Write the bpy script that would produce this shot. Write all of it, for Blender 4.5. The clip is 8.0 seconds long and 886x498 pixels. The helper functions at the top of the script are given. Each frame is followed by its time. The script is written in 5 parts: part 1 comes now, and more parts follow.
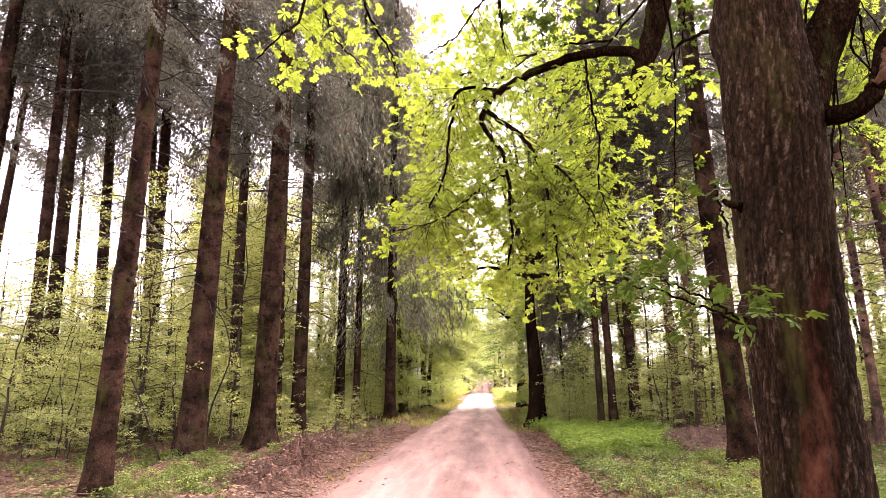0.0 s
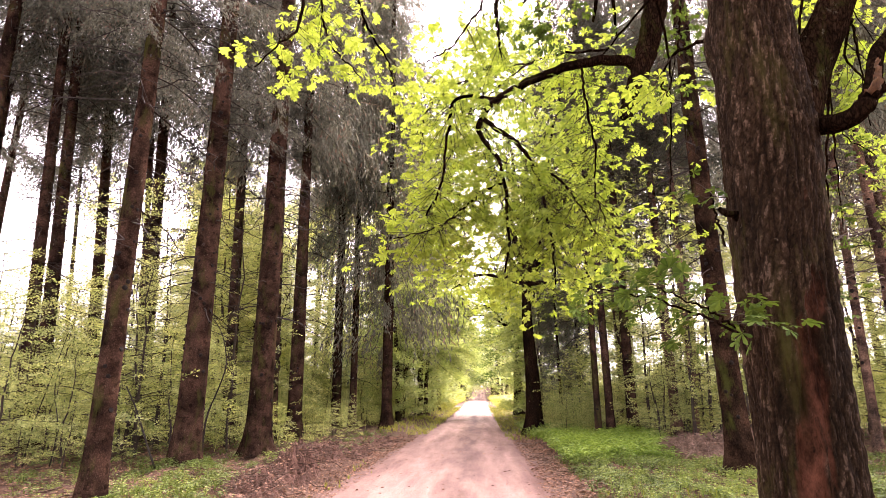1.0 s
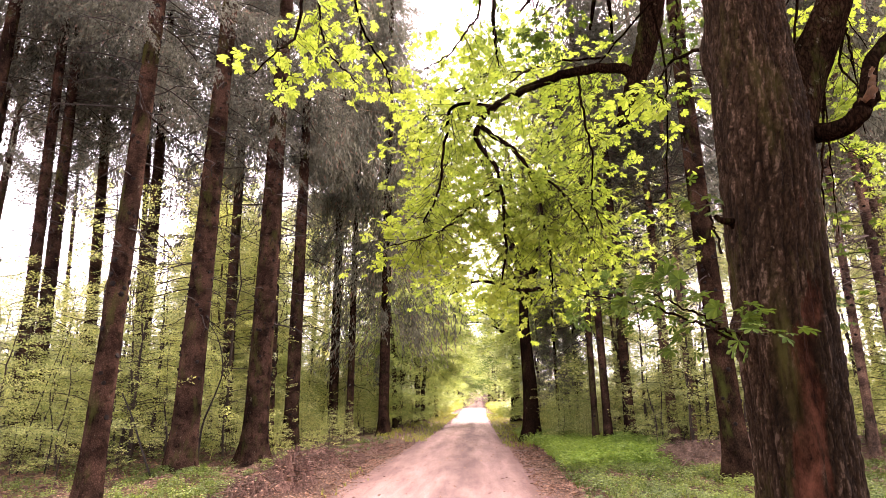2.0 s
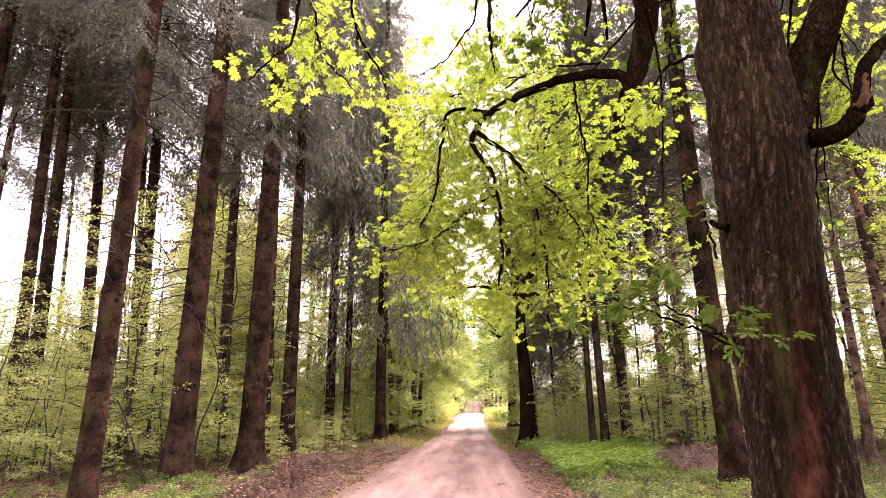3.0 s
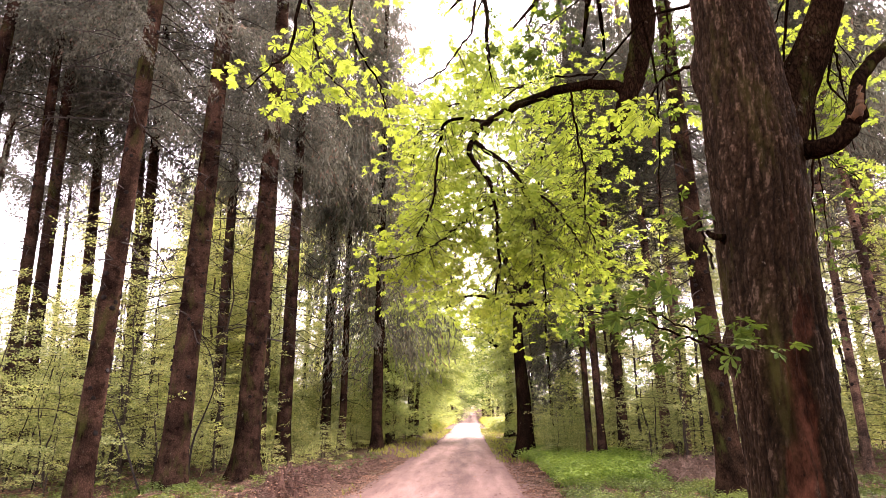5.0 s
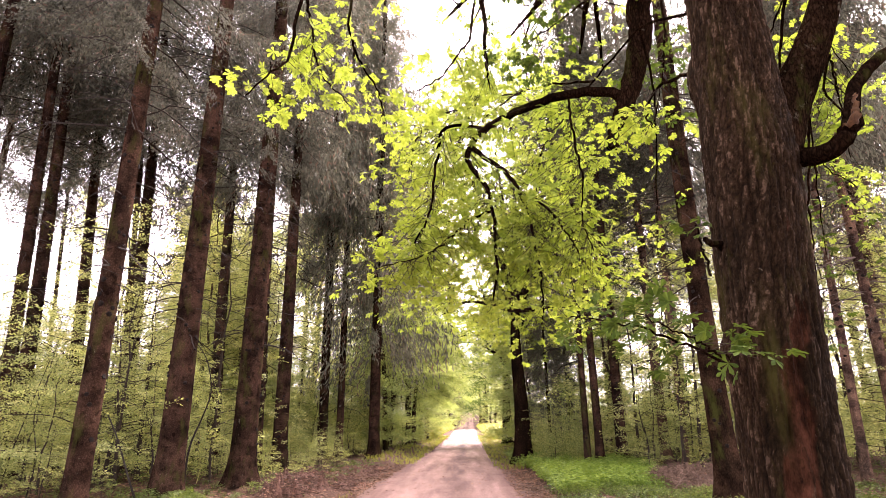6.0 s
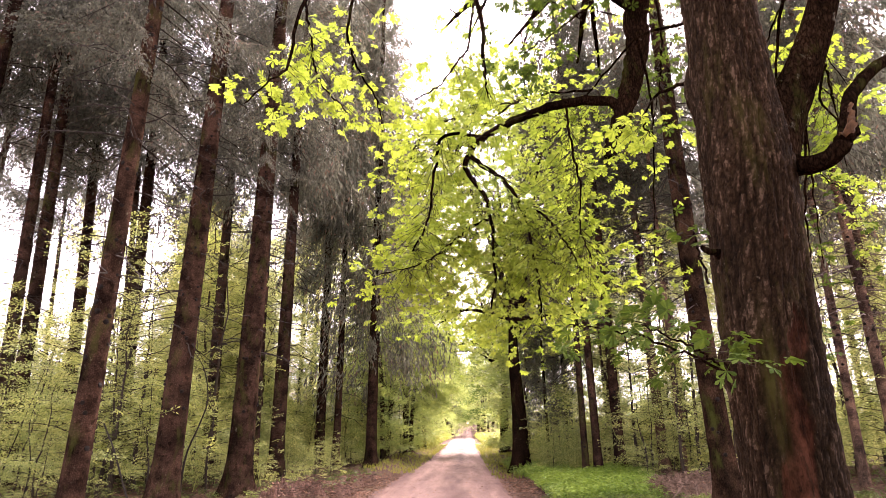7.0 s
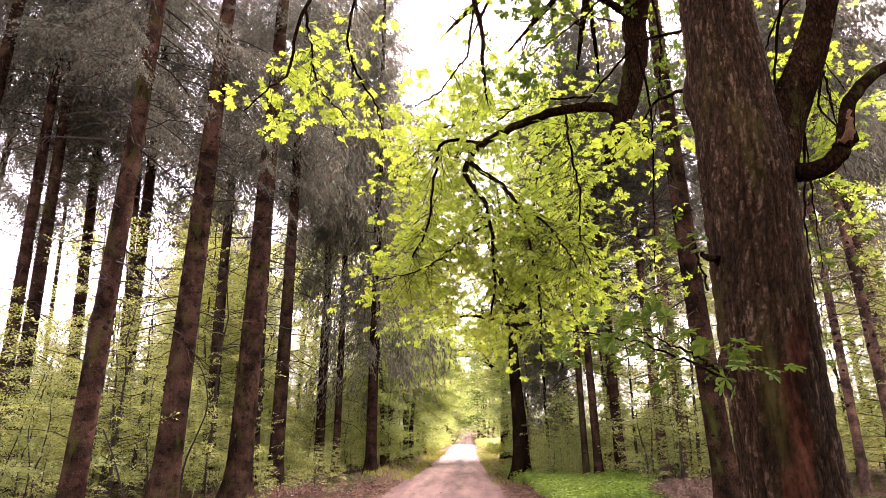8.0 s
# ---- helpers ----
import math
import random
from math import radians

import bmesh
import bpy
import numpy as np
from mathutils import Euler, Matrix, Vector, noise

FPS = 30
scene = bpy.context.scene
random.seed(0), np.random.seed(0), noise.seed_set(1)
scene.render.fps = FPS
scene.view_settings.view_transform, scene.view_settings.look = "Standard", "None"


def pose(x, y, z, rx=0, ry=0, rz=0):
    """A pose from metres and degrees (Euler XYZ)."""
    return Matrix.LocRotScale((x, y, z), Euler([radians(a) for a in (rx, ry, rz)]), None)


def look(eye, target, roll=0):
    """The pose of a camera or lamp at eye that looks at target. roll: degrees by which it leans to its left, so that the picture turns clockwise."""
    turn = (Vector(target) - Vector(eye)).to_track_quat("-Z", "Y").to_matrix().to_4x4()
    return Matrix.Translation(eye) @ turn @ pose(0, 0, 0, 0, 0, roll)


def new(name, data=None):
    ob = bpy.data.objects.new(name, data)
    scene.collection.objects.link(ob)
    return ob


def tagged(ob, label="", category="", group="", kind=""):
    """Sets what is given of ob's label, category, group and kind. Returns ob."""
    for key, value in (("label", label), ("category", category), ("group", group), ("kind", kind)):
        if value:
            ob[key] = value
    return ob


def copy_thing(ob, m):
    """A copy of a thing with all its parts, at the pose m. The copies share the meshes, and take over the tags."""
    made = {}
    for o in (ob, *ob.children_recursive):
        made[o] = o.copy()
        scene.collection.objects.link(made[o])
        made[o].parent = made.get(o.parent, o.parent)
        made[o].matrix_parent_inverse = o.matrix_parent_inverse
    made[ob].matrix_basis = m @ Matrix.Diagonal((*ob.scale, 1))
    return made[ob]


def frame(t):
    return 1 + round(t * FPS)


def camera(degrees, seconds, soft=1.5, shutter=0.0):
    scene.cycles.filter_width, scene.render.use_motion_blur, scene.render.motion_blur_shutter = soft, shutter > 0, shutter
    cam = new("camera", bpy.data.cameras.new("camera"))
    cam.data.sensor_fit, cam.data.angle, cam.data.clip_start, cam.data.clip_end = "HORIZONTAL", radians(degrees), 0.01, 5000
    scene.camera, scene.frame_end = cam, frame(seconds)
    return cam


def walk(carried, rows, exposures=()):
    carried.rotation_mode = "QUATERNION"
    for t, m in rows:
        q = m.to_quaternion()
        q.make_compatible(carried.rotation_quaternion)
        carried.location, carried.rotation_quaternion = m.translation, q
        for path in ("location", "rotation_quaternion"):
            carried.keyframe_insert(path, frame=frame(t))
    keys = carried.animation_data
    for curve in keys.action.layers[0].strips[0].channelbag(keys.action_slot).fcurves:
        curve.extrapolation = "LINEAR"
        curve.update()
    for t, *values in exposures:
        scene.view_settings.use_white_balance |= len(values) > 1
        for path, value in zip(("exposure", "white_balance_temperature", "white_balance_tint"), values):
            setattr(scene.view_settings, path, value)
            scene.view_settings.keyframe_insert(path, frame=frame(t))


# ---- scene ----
cam = camera(72.0, 8.0, soft=0.7)
# seconds, eye, then yaw, pitch and roll in degrees
ROWS = [
    (0.0, 0.000, 0.000, 1.600, 3.60, 14.90, -0.55),
    (0.5, 0.001, -0.006, 1.601, 3.45, 15.23, -0.66),
    (1.0, -0.001, -0.008, 1.603, 3.29, 15.58, -0.62),
    (1.5, -0.001, -0.012, 1.605, 3.18, 15.91, -0.58),
    (3.0, 0.001, -0.013, 1.609, 2.67, 16.64, -0.86),
    (3.5, -0.003, -0.020, 1.610, 2.59, 16.92, -0.86),
    (4.0, 0.000, -0.020, 1.610, 2.50, 17.13, -0.79),
    (4.5, 0.006, -0.011, 1.611, 2.45, 17.28, -0.74),
    (6.0, 0.004, -0.018, 1.612, 2.17, 18.04, -0.70),
    (6.5, 0.000, -0.023, 1.610, 1.91, 18.38, -0.77),
    (7.0, 0.001, -0.020, 1.609, 1.94, 18.81, -0.70),
    (7.5, 0.006, -0.025, 1.611, 2.01, 19.11, -0.66),
    (8.0, 0.005, -0.025, 1.613, 1.95, 19.32, -0.69),
]


def aimed(x, y, z, yaw, pitch, roll):
    a, b = radians(yaw), radians(pitch)
    ahead = (-math.sin(a) * math.cos(b), math.cos(a) * math.cos(b), math.sin(b))
    return look((x, y, z), (x + ahead[0], y + ahead[1], z + ahead[2]), roll)


STOPS, KELVIN, TINT = 3.36, 6980, 33
walk(cam, [(t, aimed(*row)) for t, *row in ROWS], [(0.0, STOPS, KELVIN, TINT), (8.0, STOPS - 0.09, KELVIN, TINT)])

# ---- light: bright hazy sky, soft sun ----
SUN_HIGH, SUN_ROUND = 54.0, 24.0  # degrees above the horizon, and from straight ahead towards the right
world = bpy.data.worlds.new("world")
scene.world = world
world.use_nodes = True
wn, wl = world.node_tree.nodes, world.node_tree.links
wn.clear()
sky = wn.new("ShaderNodeTexSky")
sky.sky_type, sky.sun_disc = "NISHITA", False
sky.sun_elevation, sky.sun_rotation = radians(SUN_HIGH), radians(SUN_ROUND)
sky.air_density, sky.dust_density = 1.0, 4.0
haze = wn.new("ShaderNodeHueSaturation")
haze.inputs["Saturation"].default_value = 0.17
bg = wn.new("ShaderNodeBackground")
bg.inputs["Strength"].default_value = 0.15
wo = wn.new("ShaderNodeOutputWorld")
wl.new(sky.outputs[0], haze.inputs["Color"])
wl.new(haze.outputs[0], bg.inputs["Color"])
wl.new(bg.outputs[0], wo.inputs["Surface"])
sun = new("sun", bpy.data.lights.new("sun", "SUN"))
sun.data.energy, sun.data.angle, sun.data.color = 1.2, radians(26), (1.0, 0.95, 0.86)
_a, _b = radians(SUN_ROUND), radians(SUN_HIGH)
sun.matrix_world = look((math.sin(_a) * math.cos(_b) * 60, math.cos(_a) * math.cos(_b) * 60, math.sin(_b) * 60), (0, 0, 0))

rng = np.random.default_rng(7)


# ---- materials ----
def node_mat(name):
    m = bpy.data.materials.new(name)
    m.use_nodes = True
    nt = m.node_tree
    b = nt.nodes["Principled BSDF"]
    return m, nt.nodes, nt.links, b


def ramp(nodes, stops, interp="LINEAR"):
    r = nodes.new("ShaderNodeValToRGB")
    r.color_ramp.interpolation = interp
    els = r.color_ramp.elements
    while len(els) < len(stops):
        els.new(0.5)
    for e, (p, c) in zip(els, stops):
        e.position, e.color = p, (*c, 1) if len(c) == 3 else c
    return r


def noise_tex(nodes, links, scale, detail=6, rough=0.6, stretch=(1, 1, 1), coord="Object", kind="ShaderNodeTexNoise"):
    tc, mp, n = nodes.new("ShaderNodeTexCoord"), nodes.new("ShaderNodeMapping"), nodes.new(kind)
    mp.inputs["Scale"].default_value = stretch
    links.new(tc.outputs[coord], mp.inputs["Vector"])
    links.new(mp.outputs[0], n.inputs["Vector"])
    n.inputs["Scale"].default_value = scale
    if kind == "ShaderNodeTexNoise":
        n.inputs["Detail"].default_value, n.inputs["Roughness"].default_value = detail, rough
    return n


def mixed(nodes, links, fac, a, b, mode="MIX"):
    m = nodes.new("ShaderNodeMix")
    m.data_type, m.blend_type = "RGBA", mode
    for sock, v in ((m.inputs[0], fac), (m.inputs[6], a), (m.inputs[7], b)):
        if isinstance(v, (int, float)):
            sock.default_value = v
        elif isinstance(v, tuple):
            sock.default_value = (*v, 1)
        else:
            links.new(v, sock)
    return m.outputs[2]


def bumped(nodes, links, b, height, strength, distance):
    n = nodes.new("ShaderNodeBump")
    n.inputs["Strength"].default_value, n.inputs["Distance"].default_value = strength, distance
    links.new(height, n.inputs["Height"])
    links.new(n.outputs[0], b.inputs["Normal"])


def bark(name, dark, mid, light, plate=18.0, stretch=0.25, moss=0.0, depth=0.03, lichen=0.0, blotch=0.0):
    """Bark: warped plates with fine grain, broad stains, moss and lichen."""
    m, nd, ln, b = node_mat(name)
    tc, mp = nd.new("ShaderNodeTexCoord"), nd.new("ShaderNodeMapping")
    mp.inputs["Scale"].default_value = (1, 1, stretch)
    ln.new(tc.outputs["Object"], mp.inputs["Vector"])
    wn_ = nd.new("ShaderNodeTexNoise")
    wn_.inputs["Scale"].default_value, wn_.inputs["Detail"].default_value = plate * 0.9, 5
    ln.new(mp.outputs[0], wn_.inputs["Vector"])
    off = nd.new("ShaderNodeVectorMath")
    off.operation = "MULTIPLY_ADD"
    off.inputs[1].default_value = (1.6 / plate,) * 3
    ln.new(wn_.outputs["Color"], off.inputs[0])
    ln.new(mp.outputs[0], off.inputs[2])
    cells = nd.new("ShaderNodeTexVoronoi")
    cells.feature = "DISTANCE_TO_EDGE"
    cells.inputs["Scale"].default_value = plate
    ln.new(off.outputs[0], cells.inputs["Vector"])
    fine = noise_tex(nd, ln, plate * 2.2, 9, 0.75, (1, 1, stretch * 1.4))
    broad = noise_tex(nd, ln, 3.2, 5, 0.65, (1, 1, 0.45))
    warp = nd.new("ShaderNodeMath")
    warp.operation = "MULTIPLY"
    warp.inputs[1].default_value = 0.9
    ln.new(cells.outputs["Distance"], warp.inputs[0])
    add = nd.new("ShaderNodeMath")
    add.operation = "ADD"
    ln.new(warp.outputs[0], add.inputs[0])
    ln.new(fine.outputs[0], add.inputs[1])
    r = ramp(nd, [(0.42, dark), (0.58, mid), (0.82, light)])
    ln.new(add.outputs[0], r.inputs[0])
    tone = ramp(nd, [(0.34, (0.42, 0.42, 0.42)), (0.66, (1.6, 1.4, 1.28))])
    ln.new(broad.outputs[0], tone.inputs[0])
    col = mixed(nd, ln, 1.0, r.outputs[0], tone.outputs[0], "MULTIPLY")
    if blotch:
        bz = noise_tex(nd, ln, 8.5, 2, 0.4, (1, 1, 1.15))
        br = ramp(nd, [(0.60, (1, 1, 1)), (0.67, (1 - blotch,) * 3)])
        ln.new(bz.outputs[0], br.inputs[0])
        col = mixed(nd, ln, 1.0, col, br.outputs[0], "MULTIPLY")
        wz = noise_tex(nd, ln, 2.0, 6, 0.6, (1, 1, 1.3))
        wr = ramp(nd, [(0.40, (0.42, 0.40, 0.42)), (0.54, (1.15, 1.12, 1.08)), (0.68, (1.5, 1.42, 1.35))])
        ln.new(wz.outputs[0], wr.inputs[0])
        col = mixed(nd, ln, 1.0, col, wr.outputs[0], "MULTIPLY")
    if moss:
        mz = noise_tex(nd, ln, 3.5, 7, 0.72, (1, 1, 0.35))
        mr = ramp(nd, [(0.58 - 0.1 * moss, (0, 0, 0)), (0.70, (0.8, 0.8, 0.8))])
        ln.new(mz.outputs[0], mr.inputs[0])
        col = mixed(nd, ln, mr.outputs[0], col, (0.04, 0.045, 0.012))
    if lichen:
        lz = noise_tex(nd, ln, 14.0, 5, 0.7, (1, 1, 0.6))
        lr = ramp(nd, [(0.68 - 0.1 * lichen, (0, 0, 0)), (0.74, (0.9, 0.9, 0.9))])
        ln.new(lz.outputs[0], lr.inputs[0])
        col = mixed(nd, ln, lr.outputs[0], col, (0.17, 0.16, 0.12))
    ln.new(col, b.inputs["Base Color"])
    b.inputs["Roughness"].default_value = 0.95
    b.inputs["Specular IOR Level"].default_value = 0.0
    bumped(nd, ln, b, add.outputs[0], 1.0, depth)
    return m


def leaf(name, low, high, through_share=0.45, rough=0.45, dead=None, shine=0.3, glow=(1.26, 1.14, 0.55)):
    """Leaves: colour differs from leaf to leaf; light passes through."""
    m, nd, ln, b = node_mat(name)
    geo = nd.new("ShaderNodeNewGeometry")
    stops = [(0.0, low), (0.9, high)] if dead is None else [(0.0, dead), (0.06, dead), (0.08, low), (1.0, high)]
    r = ramp(nd, stops)
    ln.new(geo.outputs["Random Per Island"], r.inputs[0])
    n = noise_tex(nd, ln, 0.6, 3, 0.5)
    tone = ramp(nd, [(0.3, (0.7, 0.75, 0.7)), (0.7, (1.15, 1.1, 1.0))])
    ln.new(n.outputs[0], tone.inputs[0])
    col = mixed(nd, ln, 1.0, r.outputs[0], tone.outputs[0], "MULTIPLY")
    ln.new(col, b.inputs["Base Color"])
    b.inputs["Roughness"].default_value = rough
    b.inputs["Specular IOR Level"].default_value = shine
    t = nd.new("ShaderNodeBsdfTranslucent")
    warm = mixed(nd, ln, 1.0, col, glow, "MULTIPLY")
    ln.new(warm, t.inputs["Color"])
    mx = nd.new("ShaderNodeMixShader")
    mx.inputs[0].default_value = through_share
    ln.new(b.outputs[0], mx.inputs[1])
    ln.new(t.outputs[0], mx.inputs[2])
    ln.new(mx.outputs[0], nd["Material Output"].inputs["Surface"])
    return m


def plain(name, a, b2, scale=8.0, rough=0.85, bump=0.4, dist=0.02, stretch=(1, 1, 1)):
    m, nd, ln, b = node_mat(name)
    n1 = noise_tex(nd, ln, scale, 8, 0.7, stretch)
    n2 = noise_tex(nd, ln, scale * 0.12, 4, 0.6)
    r = ramp(nd, [(0.3, a), (0.7, b2)])
    ln.new(n1.outputs[0], r.inputs[0])
    tone = ramp(nd, [(0.3, (0.7, 0.7, 0.7)), (0.7, (1.2, 1.2, 1.2))])
    ln.new(n2.outputs[0], tone.inputs[0])
    ln.new(mixed(nd, ln, 1.0, r.outputs[0], tone.outputs[0], "MULTIPLY"), b.inputs["Base Color"])
    b.inputs["Roughness"].default_value = rough
    b.inputs["Specular IOR Level"].default_value = 0.15
    bumped(nd, ln, b, n1.outputs[0], bump, dist)
    return m


M_SPRUCE = bark("spruce_bark", (0.018, 0.0112, 0.0087), (0.028, 0.0178, 0.0139), (0.05, 0.0335, 0.027), 36, 0.8, 0.45, 0.007, 0.4, 0.5)
M_SPRUCE_DARK = bark("dark_spruce_bark", (0.013, 0.0082, 0.006), (0.023, 0.0148, 0.0108), (0.036, 0.0245, 0.0185), 26, 0.6, 0.2, 0.010, 0.0, 0.4)
# bark and twigs further off: haze is put into the pale colour
M_SPRUCE_PALE = bark("hazy_pale_spruce_bark", (0.035, 0.023, 0.0175), (0.09, 0.063, 0.05), (0.16, 0.116, 0.094), 40, 0.6, 0.0, 0.014, 0.2, 0.35)
M_PALETWIG = plain("hazy_pale_twig", (0.065, 0.05, 0.041), (0.20, 0.158, 0.13), 30)
M_BEECH = bark("grey_bark", (0.011, 0.008, 0.006), (0.03, 0.022, 0.016), (0.06, 0.046, 0.035), 14, 0.8, 0.35, 0.008, 0.3)
M_PALEWOOD = plain("split_wood", (0.03, 0.014, 0.007), (0.14, 0.072, 0.034), 40, 0.7, 0.5, 0.01, (1, 1, 0.2))
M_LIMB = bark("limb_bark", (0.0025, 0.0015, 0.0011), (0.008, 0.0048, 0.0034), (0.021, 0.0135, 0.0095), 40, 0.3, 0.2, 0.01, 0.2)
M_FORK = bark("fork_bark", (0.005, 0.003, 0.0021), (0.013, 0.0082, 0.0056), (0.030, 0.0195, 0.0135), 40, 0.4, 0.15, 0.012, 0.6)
M_TWIG = plain("twig_bark", (0.018, 0.013, 0.01), (0.06, 0.044, 0.033), 30)
M_KNOT = plain("knot_scar", (0.003, 0.002, 0.0015), (0.012, 0.007, 0.005), 40)
M_DEADTWIG = plain("dead_twig", (0.010, 0.0075, 0.006), (0.036, 0.027, 0.0215), 30)
M_ROOT = plain("root_bark", (0.036, 0.021, 0.015), (0.13, 0.08, 0.058), 30)
M_CHLEAF = leaf("young_broad_leaf", (0.205, 0.29, 0.055), (0.355, 0.455, 0.11), 0.62, glow=(1.18, 1.14, 0.55))
# the chestnut leaf again, with shade put into its green
M_CHSHADE = leaf("broad_leaf_shade_colour", (0.042, 0.08, 0.018), (0.095, 0.155, 0.035), 0.35, 0.65, shine=0.08)
M_BEECHLEAF = leaf("beech_leaf", (0.165, 0.24, 0.085), (0.40, 0.47, 0.21), 0.5, glow=(1.15, 1.1, 0.6))
M_SAPLEAF = leaf("sapling_leaf", (0.19, 0.25, 0.095), (0.54, 0.585, 0.32), 0.58, glow=(1.24, 1.13, 0.6))
M_NEEDLE = leaf("spruce_needles", (0.041, 0.043, 0.036), (0.124, 0.124, 0.102), 0.38, 0.6, dead=(0.12, 0.09, 0.076), shine=0.04, glow=(1.0, 1.0, 0.95))
# grey of half-dead boughs, with some far haze put into the colour
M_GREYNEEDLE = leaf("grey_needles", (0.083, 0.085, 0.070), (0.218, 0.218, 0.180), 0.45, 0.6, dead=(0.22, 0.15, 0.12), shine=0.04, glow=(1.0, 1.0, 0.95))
M_DARKLEAF = leaf("shaded_leaf", (0.04, 0.07, 0.014), (0.12, 0.17, 0.04), 0.35)
M_HERB = leaf("herb_leaf", (0.12, 0.205, 0.04), (0.27, 0.385, 0.09), 0.45, glow=(1.18, 1.15, 0.58))
M_LOWHERB = leaf("low_herb_leaf", (0.08, 0.125, 0.03), (0.24, 0.32, 0.09), 0.4)
M_GRASS = leaf("grass_blade", (0.14, 0.18, 0.03), (0.32, 0.34, 0.08), 0.4)
M_LITTER = leaf("dry_leaf", (0.08, 0.04, 0.029), (0.28, 0.16, 0.115), 0.1, 0.8)


# ---- mesh helpers ----
class Geo:
    """Gathers vertices, quads and triangles of one mesh."""

    def __init__(self):
        self.v, self.q, self.t, self.n = [], [], [], 0

    def add(self, v, q=None, t=None):
        v = np.asarray(v, np.float32).reshape(-1, 3)
        if q is not None and len(q):
            self.q.append(np.asarray(q, np.int64).reshape(-1, 4) + self.n)
        if t is not None and len(t):
            self.t.append(np.asarray(t, np.int64).reshape(-1, 3) + self.n)
        self.v.append(v)
        self.n += len(v)
        return self

    def mesh(self, name, material, smooth=False):
        me = bpy.data.meshes.new(name)
        v = np.concatenate(self.v) if self.v else np.zeros((0, 3), np.float32)
        q = np.concatenate(self.q) if self.q else np.zeros((0, 4), np.int64)
        t = np.concatenate(self.t) if self.t else np.zeros((0, 3), np.int64)
        me.vertices.add(len(v))
        me.vertices.foreach_set("co", v.ravel())
        loops = np.concatenate([q.ravel(), t.ravel()]).astype(np.int32)
        me.loops.add(len(loops))
        me.loops.foreach_set("vertex_index", loops)
        starts = np.concatenate([np.arange(len(q)) * 4, len(q) * 4 + np.arange(len(t)) * 3]).astype(np.int32)
        me.polygons.add(len(starts))
        me.polygons.foreach_set("loop_start", starts)
        me.polygons.foreach_set("use_smooth", np.full(len(starts), smooth))
        me.update(calc_edges=True)
        me.materials.append(material)
        return me


def part(name, geo, material, parent=None, label="", smooth=False):
    ob = new(name, geo.mesh(name, material, smooth))
    ob.parent = parent
    return tagged(ob, label) if label else ob


def unit(a):
    return a / np.maximum(np.linalg.norm(a, axis=-1, keepdims=True), 1e-9)


def frames(along, up):
    """Turns whose x runs along, with z near up."""
    x = unit(np.asarray(along, float))
    y = unit(np.cross(up, x))
    z = np.cross(x, y)
    return np.stack([x, y, z], -1)


def stamp(geo, tv, tq, at, turns, size):
    at, size = np.asarray(at, float), np.broadcast_to(np.asarray(size, float), (len(at),))
    v = at[:, None] + size[:, None, None] * np.einsum("nij,kj->nki", turns, tv)
    q = tq[None] + (len(tv) * np.arange(len(at)))[:, None, None]
    geo.add(v.reshape(-1, 3), q.reshape(-1, 4))


def spline(points, n):
    """n points on a smooth line through the given ones."""
    p = np.asarray(points, float)
    if len(p) == 2:
        return p[0] + (p[1] - p[0]) * np.linspace(0, 1, n)[:, None]
    e = np.vstack([2 * p[0] - p[1], p, 2 * p[-1] - p[-2]])
    s = np.linspace(0, len(p) - 1 - 1e-6, n)
    i, u = s.astype(int), (s % 1)[:, None]
    a, b, c, d = e[i], e[i + 1], e[i + 2], e[i + 3]
    return 0.5 * (2 * b + (c - a) * u + (2 * a - 5 * b + 4 * c - d) * u**2 + (3 * b - a - 3 * c + d) * u**3)


def tube(geo, path, radii, sides=8, rough=0.0, flare=None):
    """A round stem along path. rough: uneven radius."""
    path = np.asarray(path, float)
    n = len(path)
    radii = np.broadcast_to(np.asarray(radii, float), (n,))
    d = unit(np.gradient(path, axis=0))
    first = np.cross(d[0], (1.0, 0, 0) if abs(d[0][2]) > 0.8 else (0, 0, 1.0))
    u = np.empty_like(d)
    u[0] = first / np.linalg.norm(first)
    for k in range(1, n):
        v = u[k - 1] - d[k] * (u[k - 1] @ d[k])
        u[k] = v / np.linalg.norm(v)
    w = np.cross(d, u)
    a = np.linspace(0, 2 * np.pi, sides, endpoint=False)
    r = radii[:, None] * np.ones(sides)
    if rough:
        r = r * (1 + rough * rng.standard_normal((n, sides)) * 0.25 + rough * np.sin(a * 3 + rng.uniform(0, 6) + np.linspace(0, 5, n)[:, None]))
    if flare is not None:
        r = r * flare(a, path)
    v = path[:, None] + r[..., None] * (np.cos(a)[:, None] * u[:, None] + np.sin(a)[:, None] * w[:, None])
    i, j = np.meshgrid(np.arange(n - 1), np.arange(sides), indexing="ij")
    k = (j + 1) % sides
    q = np.stack([i * sides + j, i * sides + k, (i + 1) * sides + k, (i + 1) * sides + j], -1)
    geo.add(v, q.reshape(-1, 4))
    geo.add(np.vstack([v[-1], path[-1]]), None, [[m, (m + 1) % sides, sides] for m in range(sides)])


